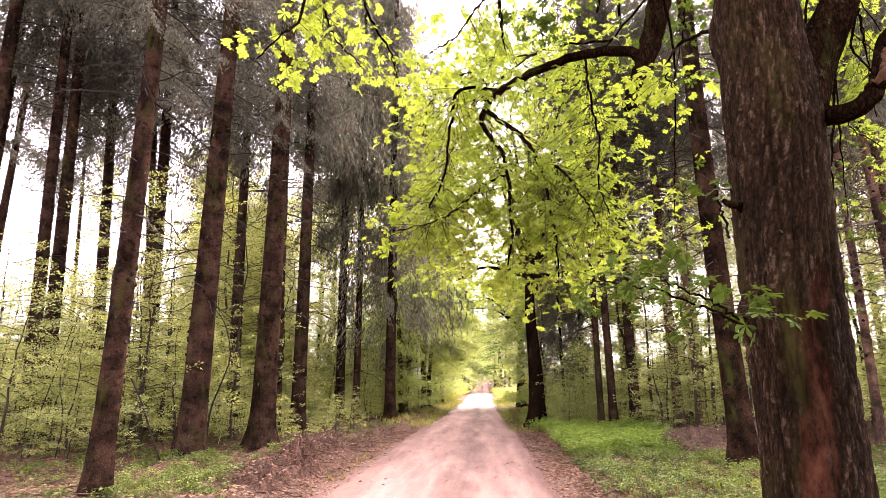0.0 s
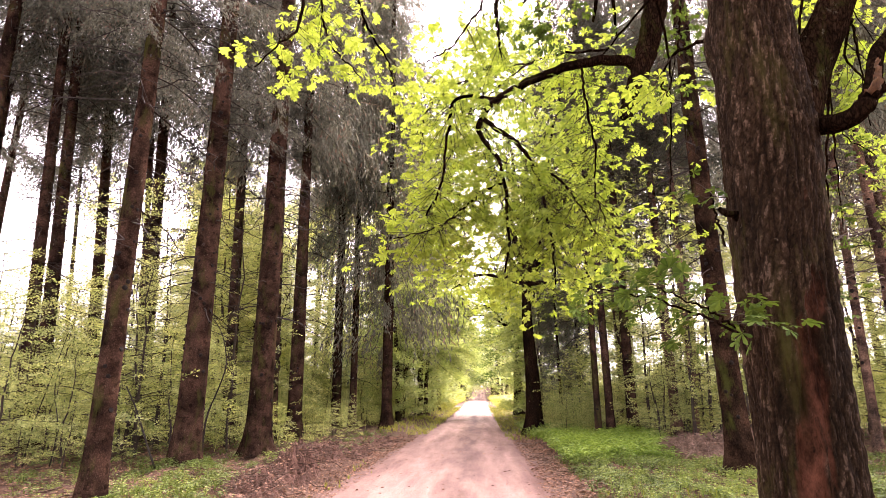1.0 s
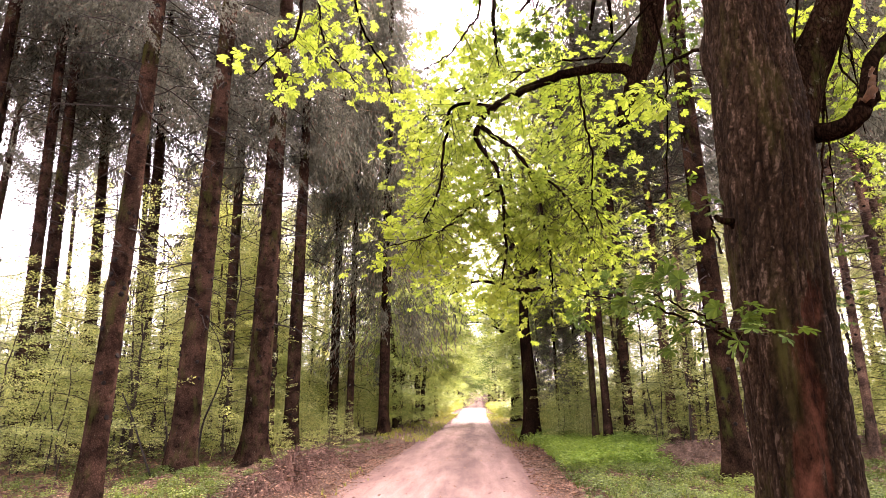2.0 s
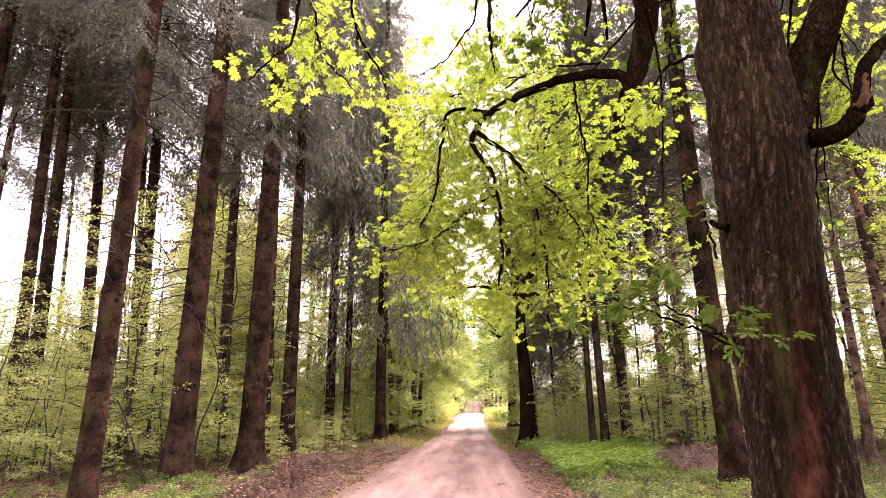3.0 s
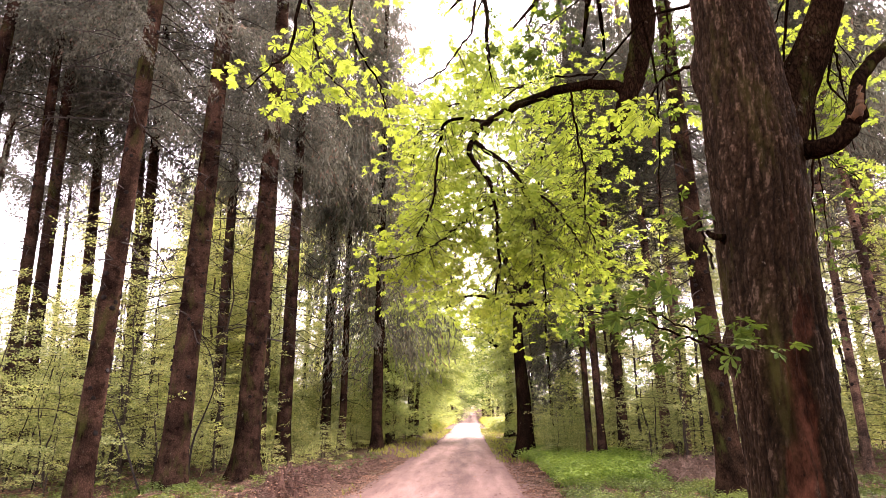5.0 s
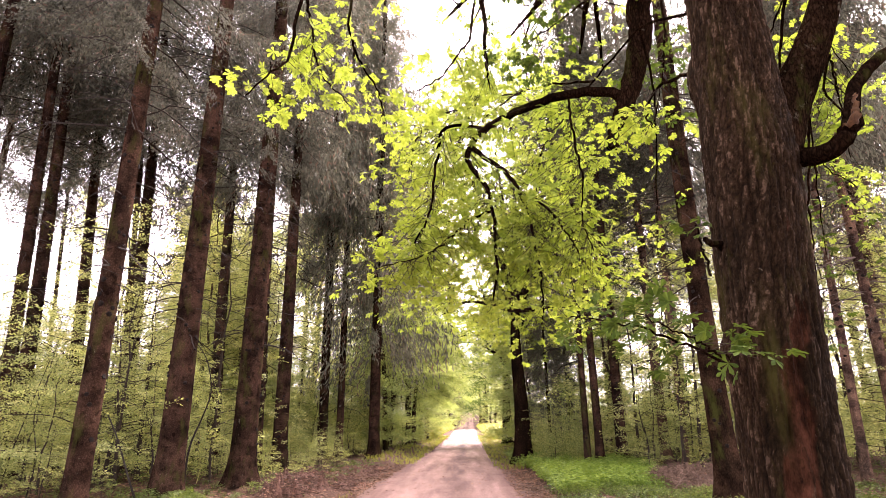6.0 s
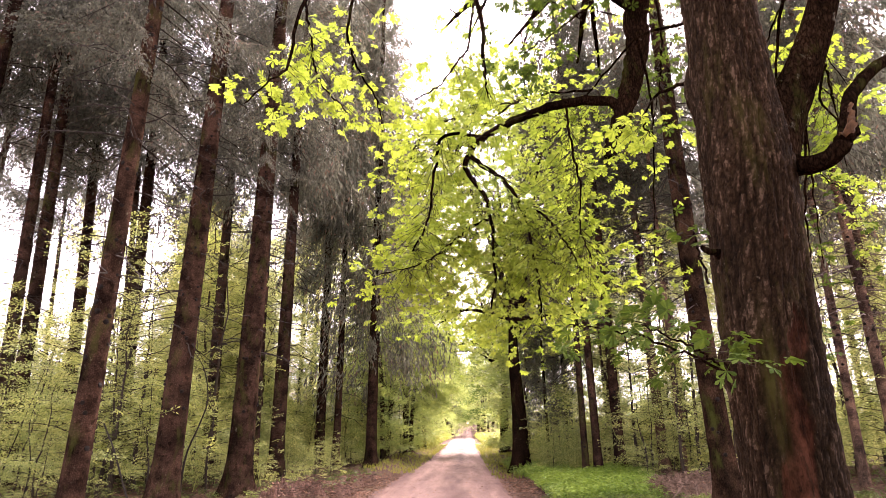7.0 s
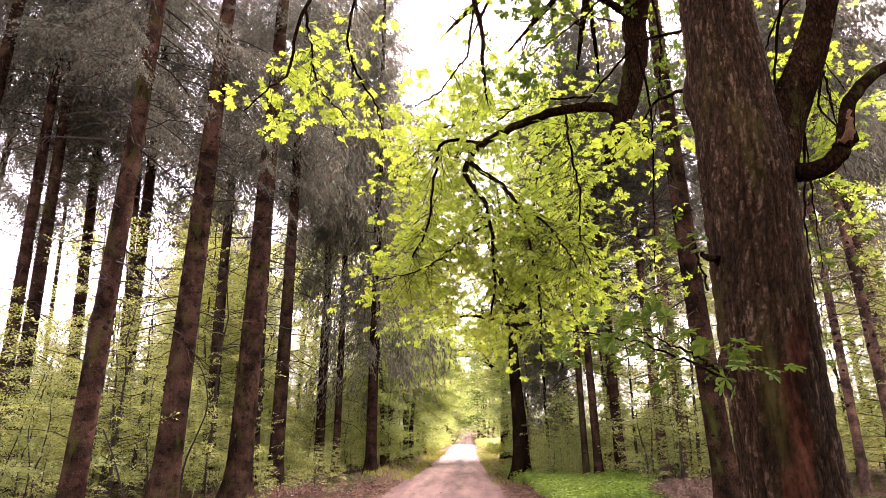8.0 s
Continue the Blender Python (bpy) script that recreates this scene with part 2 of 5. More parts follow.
# ---- leaf and twig shapes ----
def blunt_leaflet(length=1.0, wide=0.44, fold=0.06, droop=0.2):
    """A leaflet widest near its blunt end, folded along the midrib."""
    h = wide / 2
    v = np.array([[0, 0, 0], [0.42, h * 0.5, fold * 0.6], [0.80, h, fold - droop * 0.5], [0.99, h * 0.42, fold * 0.4 - droop * 0.9], [1.04, 0, -droop],
                  [0.99, -h * 0.42, fold * 0.4 - droop * 0.9], [0.80, -h, fold - droop * 0.5], [0.42, -h * 0.5, fold * 0.6], [0.78, 0, -droop * 0.5]]) * length
    return v, np.array([[0, 1, 2, 8], [8, 2, 3, 4], [8, 4, 5, 6], [0, 8, 6, 7]])


def palmate(count, seed):
    """A young horse-chestnut leaf: leaflets spread like a fan, on a stalk."""
    r = np.random.default_rng(seed)
    vs, qs, n = [], [], 0
    for k in range(count):
        a = (k / (count - 1) - 0.5) * radians(205)
        size = 0.62 + 0.38 * math.cos(a * 0.75)
        v, q = blunt_leaflet(size * r.uniform(0.9, 1.08), 0.46, 0.06, r.uniform(0.0, 0.4))
        c, s = math.cos(a), math.sin(a)
        v = v @ np.array([[c, s, 0], [-s, c, 0], [0, 0, 1]])
        vs.append(v)
        qs.append(q + n)
        n += len(v)
    stalk = np.array([[-0.7, 0.012, 0.12], [-0.7, -0.012, 0.12], [0.02, -0.012, 0], [0.02, 0.012, 0]])
    vs.append(stalk)
    qs.append(np.array([[0, 1, 2, 3]]) + n)
    return np.vstack(vs), np.vstack(qs)


PALMS = [palmate(c, s) for c, s in ((5, 1), (7, 2), (6, 3), (7, 4), (5, 5))]


def small_fan(seed):
    """A palmate leaf for crowns further off: flat leaflets."""
    r = np.random.default_rng(seed)
    vs = []
    for k in range(5):
        a = (k / 4 - 0.5) * radians(190)
        size = (0.6 + 0.4 * math.cos(a * 0.75)) * r.uniform(0.85, 1.1)
        v = np.array([[0, 0, 0], [0.62, 0.2, 0.03], [1, 0, -r.uniform(0.1, 0.45)], [0.62, -0.2, 0.03]]) * size
        c, s = math.cos(a), math.sin(a)
        vs.append(v @ np.array([[c, s, 0], [-s, c, 0], [0, 0, 1]]))
    return np.vstack(vs), np.arange(20).reshape(-1, 4)


def beech_spray(seed, count=16, leaf_size=0.13):
    """A flat twig with leaves to both sides, one long."""
    r = np.random.default_rng(seed)
    vs, qs, n = [], [], 0
    for k in range(count):
        x = 0.12 + 0.88 * k / (count - 1)
        side = 1 if k % 2 else -1
        a = side * radians(r.uniform(25, 85)) * (1 if k < count - 1 else 0.1)
        s = leaf_size * r.uniform(0.7, 1.15)
        v = np.array([[0, 0, 0], [0.5, 0.33, 0.06], [1, 0, -0.1], [0.5, -0.33, 0.06]]) * s
        roll = r.normal(0, 0.6)
        v = v @ np.array([[1, 0, 0], [0, math.cos(roll), math.sin(roll)], [0, -math.sin(roll), math.cos(roll)]])
        c, sn = math.cos(a), math.sin(a)
        v = v @ np.array([[c, sn, 0], [-sn, c, 0], [0, 0, 1]])
        vs.append(v + [x, side * r.uniform(0, 0.07), -0.22 * x * x + r.normal(0, 0.045)])
        qs.append(np.array([[0, 1, 2, 3]]) + n)
        n += 4
    for x0, x1 in ((0, 0.5), (0.5, 1.0)):
        vs.append(np.array([[x0, 0.006, -0.22 * x0 * x0], [x0, -0.006, -0.22 * x0 * x0], [x1, -0.003, -0.22 * x1 * x1], [x1, 0.003, -0.22 * x1 * x1]]))
        qs.append(np.array([[0, 1, 2, 3]]) + n)
        n += 4
    return np.vstack(vs), np.vstack(qs)


SPRAYS = [beech_spray(s) for s in range(5)]


def needle_branch(seed, twigs=30, hang=0.2, pieces=10, wide=0.0046, droop=0.75, piece=0.07):
    """A drooping spruce branch, one long: side twigs set with short needle tufts."""
    r = np.random.default_rng(seed)
    vs = []
    for k in range(twigs):
        x = r.uniform(0.1, 1.0)
        z0 = -0.28 * x + 0.16 * x**3
        side = r.choice([-1, 1])
        length = (hang + 0.22 * (1.1 - x)) * r.uniform(0.4, 1.2)
        d = unit(np.array([0.5, side * (1 - droop * 0.6), -droop * r.uniform(0.5, 1.4)]))
        p0 = np.array([x, 0, z0])
        for m in range(pieces):
            f = (m + r.uniform(0, 1)) / pieces
            c = p0 + d * length * f + r.normal(0, 0.012, 3) + [0, 0, -0.1 * length * f * f]
            e = unit(d + [0, 0, -0.3] + r.normal(0, 0.4, 3)) * piece * r.uniform(0.6, 1.5)
            w = unit(np.cross(e, r.normal(0, 1, 3))) * wide * r.uniform(0.6, 1.6)
            vs.append(np.array([c - w * 0.4, c + e * 0.5 - w, c + e, c + e * 0.5 + w]))
    xs = np.linspace(0, 1, 4)
    for a, b in zip(xs[:-1], xs[1:]):
        za, zb = -0.28 * a + 0.16 * a**3, -0.28 * b + 0.16 * b**3
        vs.append(np.array([[a, 0.005, za], [a, -0.005, za], [b, -0.003, zb], [b, 0.003, zb]]))
    return np.vstack(vs), np.arange(len(vs) * 4).reshape(-1, 4)


NEEDLES = [needle_branch(s, 54, 0.25, 13, 0.0066, 0.75, 0.034) for s in range(4)]
COARSE = [needle_branch(s, 26, 0.24, 6, 0.015, 0.8, 0.07) for s in range(10, 14)]
CURTAINS = [needle_branch(s, 44, 0.42, 9, 0.0078, 1.35, 0.075) for s in range(20, 24)]
THIN = [beech_spray(s, 9, 0.2) for s in range(30, 34)]
FANS = [small_fan(s) for s in range(5)]

# ---- ground and road ----
SLOPE = 0.0419
ROAD_L, ROAD_R = -2.55, 1.4


def wave(x, y, s, seed):
    """Smooth uneven field, about -1 to 1."""
    r = np.random.default_rng(seed)
    out = 0
    for _ in range(5):
        a, f, p = r.uniform(0, 6.28), r.uniform(0.6, 1.7) / s, r.uniform(0, 6.28)
        out = out + np.sin((x * math.cos(a) + y * math.sin(a)) * f * 6.28 + p)
    return out / 2.6


def height(x, y):
    x, y = np.asarray(x, float), np.asarray(y, float)
    z = SLOPE * np.clip(y, -60, 240) + 0.00034 * (np.clip(y, 110, 215) - 110) ** 2
    edge_l, edge_r = ROAD_L - x, x - ROAD_R
    off = np.maximum(edge_l, edge_r)
    side = np.clip(off / 0.9, 0, 1)
    side = side * side * (3 - 2 * side)
    z = z + side * (0.10 + 0.06 * wave(x, y, 2.3, 3) + 0.05 * wave(x, y, 0.9, 4))
    z = z + np.where(edge_l > 0, 0.16 * np.exp(-((edge_l - 0.9) / 0.5) ** 2) * (0.6 + 0.5 * wave(x, y, 3.1, 6)), 0)
    crown = np.clip(1 - ((x + 0.6) / 2.0) ** 2, 0, 1)
    ruts = np.exp(-((x - 0.35) / 0.28) ** 2) + np.exp(-((x + 1.35) / 0.28) ** 2)
    z = z + (1 - side) * (0.05 * crown - 0.03 * ruts + 0.008 * wave(x, y, 0.8, 8))
    return z


def zat(x, y):
    return float(height(x, y))


def sheet(xs, ys, lift=0.0, edge=None):
    x, y = np.meshgrid(xs, ys)
    if edge is not None:
        x = edge(x, y)
    z = height(x, y) + lift
    g, n = Geo(), len(xs)
    i, j = np.meshgrid(np.arange(len(ys) - 1), np.arange(n - 1), indexing="ij")
    q = np.stack([i * n + j, i * n + j + 1, (i + 1) * n + j + 1, (i + 1) * n + j], -1)
    g.add(np.stack([x, y, z], -1), q.reshape(-1, 4))
    return g


def floor_mat():
    m, nd, ln, b = node_mat("forest_floor")
    a = noise_tex(nd, ln, 9.0, 10, 0.75)
    c = noise_tex(nd, ln, 0.55, 5, 0.6)
    f = noise_tex(nd, ln, 55.0, 4, 0.7)
    soil = ramp(nd, [(0.30, (0.022, 0.0118, 0.008)), (0.48, (0.07, 0.039, 0.027)), (0.62, (0.125, 0.074, 0.052)), (0.74, (0.21, 0.13, 0.093))])
    ln.new(a.outputs[0], soil.inputs[0])
    green = ramp(nd, [(0.3, (0.025, 0.04, 0.01)), (0.7, (0.09, 0.12, 0.03))])
    ln.new(f.outputs[0], green.inputs[0])
    mask = ramp(nd, [(0.62, (0, 0, 0)), (0.76, (0.7, 0.7, 0.7))])
    ln.new(c.outputs[0], mask.inputs[0])
    ln.new(mixed(nd, ln, mask.outputs[0], soil.outputs[0], green.outputs[0]), b.inputs["Base Color"])
    b.inputs["Roughness"].default_value = 0.95
    b.inputs["Specular IOR Level"].default_value = 0.1
    bumped(nd, ln, b, a.outputs[0], 0.8, 0.06)
    return m


def road_mat():
    m, nd, ln, b = node_mat("packed_gravel")
    long = noise_tex(nd, ln, 1.1, 6, 0.6, (1.6, 0.18, 1))
    grit = noise_tex(nd, ln, 34.0, 9, 0.85)
    blot = noise_tex(nd, ln, 3.0, 8, 0.7, (1, 0.11, 1))
    tc, xyz, wide = nd.new("ShaderNodeTexCoord"), nd.new("ShaderNodeSeparateXYZ"), nd.new("ShaderNodeMath")
    ln.new(tc.outputs["Object"], xyz.inputs[0])
    drift = noise_tex(nd, ln, 0.9, 5, 0.65, (1, 0.5, 1))
    wide.operation = "MULTIPLY_ADD"
    wide.inputs[1].default_value, wide.inputs[2].default_value = 0.9, 2.55 - 0.45
    ln.new(drift.outputs[0], wide.inputs[0])
    across = nd.new("ShaderNodeMath")
    ln.new(xyz.outputs[0], across.inputs[0])
    ln.new(wide.outputs[0], across.inputs[1])
    share = nd.new("ShaderNodeMath")
    share.operation = "DIVIDE"
    share.inputs[1].default_value = ROAD_R - ROAD_L
    ln.new(across.outputs[0], share.inputs[0])
    tracks = ramp(nd, [(0.0, (0.42, 0.36, 0.34)), (0.10, (0.68, 0.62, 0.6)), (0.24, (1.05, 1.05, 1.05)), (0.42, (1.08, 1.08, 1.08)), (0.55, (0.62, 0.59, 0.58)), (0.66, (1.08, 1.08, 1.08)), (0.82, (0.98, 0.96, 0.95)), (0.90, (0.6, 0.52, 0.5)), (1.0, (0.32, 0.25, 0.23))])
    ln.new(share.outputs[0], tracks.inputs[0])
    base = ramp(nd, [(0.25, (0.135, 0.079, 0.065)), (0.5, (0.22, 0.142, 0.121)), (0.75, (0.31, 0.21, 0.183))])
    ln.new(long.outputs[0], base.inputs[0])
    g = ramp(nd, [(0.34, (0.58, 0.55, 0.54)), (0.52, (1, 1, 1)), (0.7, (1.3, 1.27, 1.24))])
    ln.new(grit.outputs[0], g.inputs[0])
    s = ramp(nd, [(0.34, (0.7, 0.65, 0.63)), (0.6, (1.1, 1.08, 1.08))])
    ln.new(blot.outputs[0], s.inputs[0])
    c1 = mixed(nd, ln, 1.0, base.outputs[0], g.outputs[0], "MULTIPLY")
    c1 = mixed(nd, ln, 1.0, c1, tracks.outputs[0], "MULTIPLY")
    ln.new(mixed(nd, ln, 1.0, c1, s.outputs[0], "MULTIPLY"), b.inputs["Base Color"])
    b.inputs["Roughness"].default_value = 0.85
    b.inputs["Specular IOR Level"].default_value = 0.2
    bumped(nd, ln, b, grit.outputs[0], 0.5, 0.012)
    return m


def lines(near, step, far, count):
    core = np.arange(-near, near + step / 2, step)
    out = np.geomspace(near + step, far, count)
    return np.concatenate([-out[::-1], core, out])


ground = part("ground", sheet(lines(14, 0.22, 1800, 40), np.concatenate([-np.geomspace(8, 1800, 22)[::-1], np.arange(-7, 45, 0.22), np.geomspace(46, 1800, 60)])), floor_mat(), smooth=True)
tagged(ground, "uneven brown forest floor with leaf litter and moss", "ground", kind="structure")


def ragged(x, y):
    u = (x - ROAD_L) / (ROAD_R - ROAD_L)
    near, far = np.clip((y - 15) / 8, 0, 1), np.clip((y - 22) / 12, 0, 1) * np.clip((95 - y) / 35, 0, 1)
    inward = (0.25 * near + 0.4 * far) * (1 - 2 * u)
    return x + inward + (1 - u) ** 3 * (0.10 * wave(x * 0, y, 6.0, 12) + 0.05 * wave(x * 0, y, 1.5, 14)) + u**3 * (0.10 * wave(x * 0, y, 5.0, 13) + 0.05 * wave(x * 0, y, 1.2, 15))


road = part("road", sheet(np.linspace(ROAD_L, ROAD_R, 26), np.concatenate([np.arange(-30, 50, 0.25), np.arange(50, 230, 1.5)]), 0.012, ragged), road_mat(), smooth=True)
tagged(road, "pinkish packed gravel forest track with faint wheel ruts", "road", kind="structure")


# ---- trees ----
def flared(r0, power=0.8, tall=0.38, roots=5):
    ph = rng.uniform(0, 6.28)

    def f(a, path):
        dz = path[:, 2] - path[0, 2]
        amount = power * np.exp(-dz / tall)
        return 1 + amount[:, None] * (0.75 + 0.45 * np.sin(a * roots + ph))
    return f


def stem(x, y, dia, tall, lean=(0.0, 0.0), bend=0.05, sides=16, rough=0.035, step=0.3, flare=None):
    z0 = zat(x, y) - 0.12
    zs = np.concatenate([[0, 0.08, 0.18, 0.3], np.arange(0.5, tall + step, step)])
    u = zs / tall
    bx, by = rng.normal(0, bend, 2)
    path = np.stack([x + lean[0] * zs + bx * np.sin(u * 9.0), y + lean[1] * zs + by * np.sin(u * 7.0), z0 + zs], -1)
    r = dia / 2 * (1.06 - 0.9 * u**1.15)
    g = Geo()
    tube(g, path, np.maximum(r, 0.02), sides, rough, flare or flared(dia / 2))
    return g, path, r


def spruce_crown(seed, low, high, count, reach, forms):
    """Branches of a spruce's live crown round an upright axis at the origin."""
    r = np.random.default_rng(seed)
    g = Geo()
    u = np.sort(r.uniform(0, 1, count) ** 0.75)
    z = low + (high - low) * u
    a = np.arange(count) * 2.4 + r.normal(0, 0.5, count)
    ln_ = reach * (1.0 - 0.75 * u**2) * r.uniform(0.6, 1.15, count)
    tilt = r.uniform(-0.25, 0.12, count) + 0.35 * u
    along = np.stack([np.cos(a), np.sin(a), tilt], -1)
    turns = frames(along, np.tile([0.0, 0, 1], (count, 1)))
    pick = r.integers(0, len(forms), count)
    for k, (tv, tq) in enumerate(forms):
        s = pick == k
        at = np.stack([0 * z[s], 0 * z[s], z[s]], -1)
        stamp(g, tv, tq, at, turns[s], ln_[s])
    return g


def joined(*geos):
    g = Geo()
    for o in geos:
        for v, q in zip(o.v, o.q):
            g.add(v, q - q.min())
    return g


def full_crown(s):
    low = 8.6 + s % 3
    return joined(spruce_crown(s, low, 20.0, 96, 2.9, NEEDLES), spruce_crown(s + 50, 18, 26.5, 22, 2.0, COARSE)).mesh("crown", M_NEEDLE)


CROWNS = [full_crown(s) for s in range(3)]
DENSE = [joined(spruce_crown(80 + s, 10.0 + s, 21.5, 103, 3.2, NEEDLES), spruce_crown(s + 85, 19, 25.5, 22, 2.0, COARSE)).mesh("crown", M_NEEDLE) for s in range(2)]
SPARSE = [spruce_crown(70 + s, 9.0, 22.0, 70, 2.4, NEEDLES).mesh("crown", M_NEEDLE) for s in range(2)]
FARCROWNS = [spruce_crown(60 + s, 8.0 + s, 26.0, 200, 2.9, COARSE).mesh("crown", M_NEEDLE) for s in range(3)]
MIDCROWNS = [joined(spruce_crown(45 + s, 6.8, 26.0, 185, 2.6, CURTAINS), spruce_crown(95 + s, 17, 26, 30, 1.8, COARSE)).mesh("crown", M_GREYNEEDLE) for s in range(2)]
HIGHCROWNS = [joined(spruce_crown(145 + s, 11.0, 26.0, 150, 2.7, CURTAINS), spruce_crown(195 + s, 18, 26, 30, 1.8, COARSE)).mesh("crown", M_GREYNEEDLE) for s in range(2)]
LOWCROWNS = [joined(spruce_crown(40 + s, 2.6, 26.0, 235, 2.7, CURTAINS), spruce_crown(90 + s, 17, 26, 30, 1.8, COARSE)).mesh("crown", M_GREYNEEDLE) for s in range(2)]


def bare_twigs(path, radii, low, high, count, reach=1.9):
    """Thin dead branches that stand out from a trunk and droop."""
    g = Geo()
    z0 = path[0, 2]
    for _ in range(count):
        h = rng.uniform(low, high)
        i = int(np.argmin(abs(path[:, 2] - z0 - h)))
        a = rng.uniform(0, 6.28)
        d = np.array([math.cos(a), math.sin(a), 0])
        length = reach * rng.uniform(0.12, 1.0) ** 1.3 * (0.6 + 0.6 * h / high)
        s = np.linspace(0, 1, 5)[:, None]
        rise = rng.uniform(-0.35, 0.2)
        kink = rng.normal(0, 0.05, (5, 3)) * s
        p = path[i] + d * radii[i] * 0.7 + length * (d * s + np.array([0, 0, 1]) * (rise * s - 0.28 * s**2) + kink)
        tube(g, p, np.linspace(0.012, 0.004, 5) * (0.8 + 0.4 * length), 3)
        if length > 0.7:
            for k in (2, 3):
                dd = unit(np.array([rng.normal(), rng.normal(), -0.5]))
                tube(g, p[k] + dd * np.linspace(0, 0.35 * length, 3)[:, None], [0.006, 0.004, 0.002], 3)
    return g


def stubs(path, radii, low, high, count):
    """Dark broken branch stubs close to the bark."""
    g = Geo()
    for _ in range(count):
        h = rng.uniform(low, high)
        i = int(np.argmin(abs(path[:, 2] - path[0, 2] - h)))
        a = rng.uniform(0, 6.28)
        d = np.array([math.cos(a), math.sin(a), rng.uniform(-0.2, 0.3)])
        p = path[i] + [0, 0, rng.uniform(-0.15, 0.15)] + d * (radii[i] * np.array([[0.85], [1.06], [1.05 + rng.uniform(0.01, 0.07)]]))
        tube(g, p, np.array([0.055, 0.04, 0.016]) * rng.uniform(0.6, 1.1), 6)
    return g


def spruce(x, y, dia, tall=26.0, lean=0.0, crown=0, crowns=None, material=None, twigs=60, label="", group="spruces beside the track", twigmat=None):
    tree = new("spruce_tree")
    material = material or M_SPRUCE
    g, path, r = stem(x, y, dia, tall, (lean, 0.0), 0.02)
    part("trunk", g, material, tree, smooth=True)
    near = math.hypot(x, y) < 24
    if twigs:
        part("dead_brushwood", bare_twigs(path, r, 3.4 if near else 2.2, 12.0, twigs if near else twigs // 2), twigmat or M_DEADTWIG, tree, "thin bare dead branches")["kind"] = "stuff"
    if near:
        part("knotwood", stubs(path, r, 0.6, 10.0, int(150 * dia + 15)), M_KNOT, tree)["kind"] = "stuff"
    crowns = crowns or CROWNS
    ob = new("crown", crowns[crown % len(crowns)])
    ob.parent = tree
    top = path[int(np.argmin(abs(path[:, 2] - path[0, 2] - 14)))]
    ob.location = (top[0] - 0.0, top[1], path[0, 2])
    ob.rotation_euler = (0, math.atan(lean) * 0.5, rng.uniform(0, 6.28))
    s = rng.uniform(0.9, 1.08) * tall / 26.0
    ob.scale = (s, s, s)
    return tagged(tree, label or "tall spruce with reddish-brown scaly bark and dead lower twigs", "tree", group)


T_SPRUCE = [  # x, y, trunk width, lean, bark
    (-5.60, 9.04, 0.33, 0.001, 0), (-6.32, 13.34, 0.54, 0.006, 0), (-5.60, 15.73, 0.58, 0.0, 0), (-6.15, 20.5, 0.46, -0.003, 0),
    (-6.43, 27.7, 0.41, -0.004, 0), (-5.51, 26.8, 0.30, 0.0, 0), (-8.81, 21.7, 0.42, -0.03, 0), (-6.89, 20.6, 0.30, -0.022, 0),
    (-11.18, 20.3, 0.45, -0.045, 1), (-12.11, 21.5, 0.25, -0.061, 1), (-14.81, 23.0, 0.48, -0.068, 1), (-12.14, 16.1, 0.35, -0.059, 0),
    (-12.84, 17.6, 0.42, -0.049, 0), (-21.6, 31.2, 0.24, -0.069, 1), (-12.47, 46.2, 0.41, 0.0, 1), (-11.64, 46.0, 0.37, 0.02, 1),
    (3.73, 20.5, 0.20, 0.016, 0), (4.12, 20.5, 0.25, -0.011, 0), (4.95, 21.1, 0.33, 0.002, 0), (6.55, 21.7, 0.32, -0.002, 0),
    (6.72, 20.3, 0.19, 0.013, 1), (4.60, 11.74, 0.41, -0.004, 1), (8.93, 15.0, 0.20, 0.029, 0), (10.65, 19.5, 0.21, 0.06, 0),
]

rng = np.random.default_rng(11)
for n, (x, y, dia, lean, dark) in enumerate(T_SPRUCE):
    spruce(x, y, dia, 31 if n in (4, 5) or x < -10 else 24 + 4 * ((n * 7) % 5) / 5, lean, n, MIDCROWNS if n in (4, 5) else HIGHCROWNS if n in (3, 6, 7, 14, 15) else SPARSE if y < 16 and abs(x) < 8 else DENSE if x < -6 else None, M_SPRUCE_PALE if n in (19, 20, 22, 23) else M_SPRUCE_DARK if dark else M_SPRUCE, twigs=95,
           label="tall dark-barked spruce with bare lower trunk" if dark else "")
spruce(-4.00, 26.6, 0.44, 31, 0.004, 0, LOWCROWNS, M_SPRUCE, 40, "dark spruce with grey hanging branches down to the track edge")
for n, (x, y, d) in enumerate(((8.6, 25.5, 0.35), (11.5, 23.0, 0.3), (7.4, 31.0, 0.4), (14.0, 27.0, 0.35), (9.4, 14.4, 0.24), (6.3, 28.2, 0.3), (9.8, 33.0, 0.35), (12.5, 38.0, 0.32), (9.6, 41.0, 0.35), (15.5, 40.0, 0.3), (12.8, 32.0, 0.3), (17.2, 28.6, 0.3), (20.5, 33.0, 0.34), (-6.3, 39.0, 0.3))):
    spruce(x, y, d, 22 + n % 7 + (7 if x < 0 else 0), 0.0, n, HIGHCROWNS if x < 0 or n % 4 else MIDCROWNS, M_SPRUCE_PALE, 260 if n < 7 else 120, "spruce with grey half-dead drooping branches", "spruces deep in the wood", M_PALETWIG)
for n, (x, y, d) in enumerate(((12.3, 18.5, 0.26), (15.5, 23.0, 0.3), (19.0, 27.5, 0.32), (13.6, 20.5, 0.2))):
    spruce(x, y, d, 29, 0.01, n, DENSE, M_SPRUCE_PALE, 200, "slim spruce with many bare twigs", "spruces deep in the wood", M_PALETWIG)
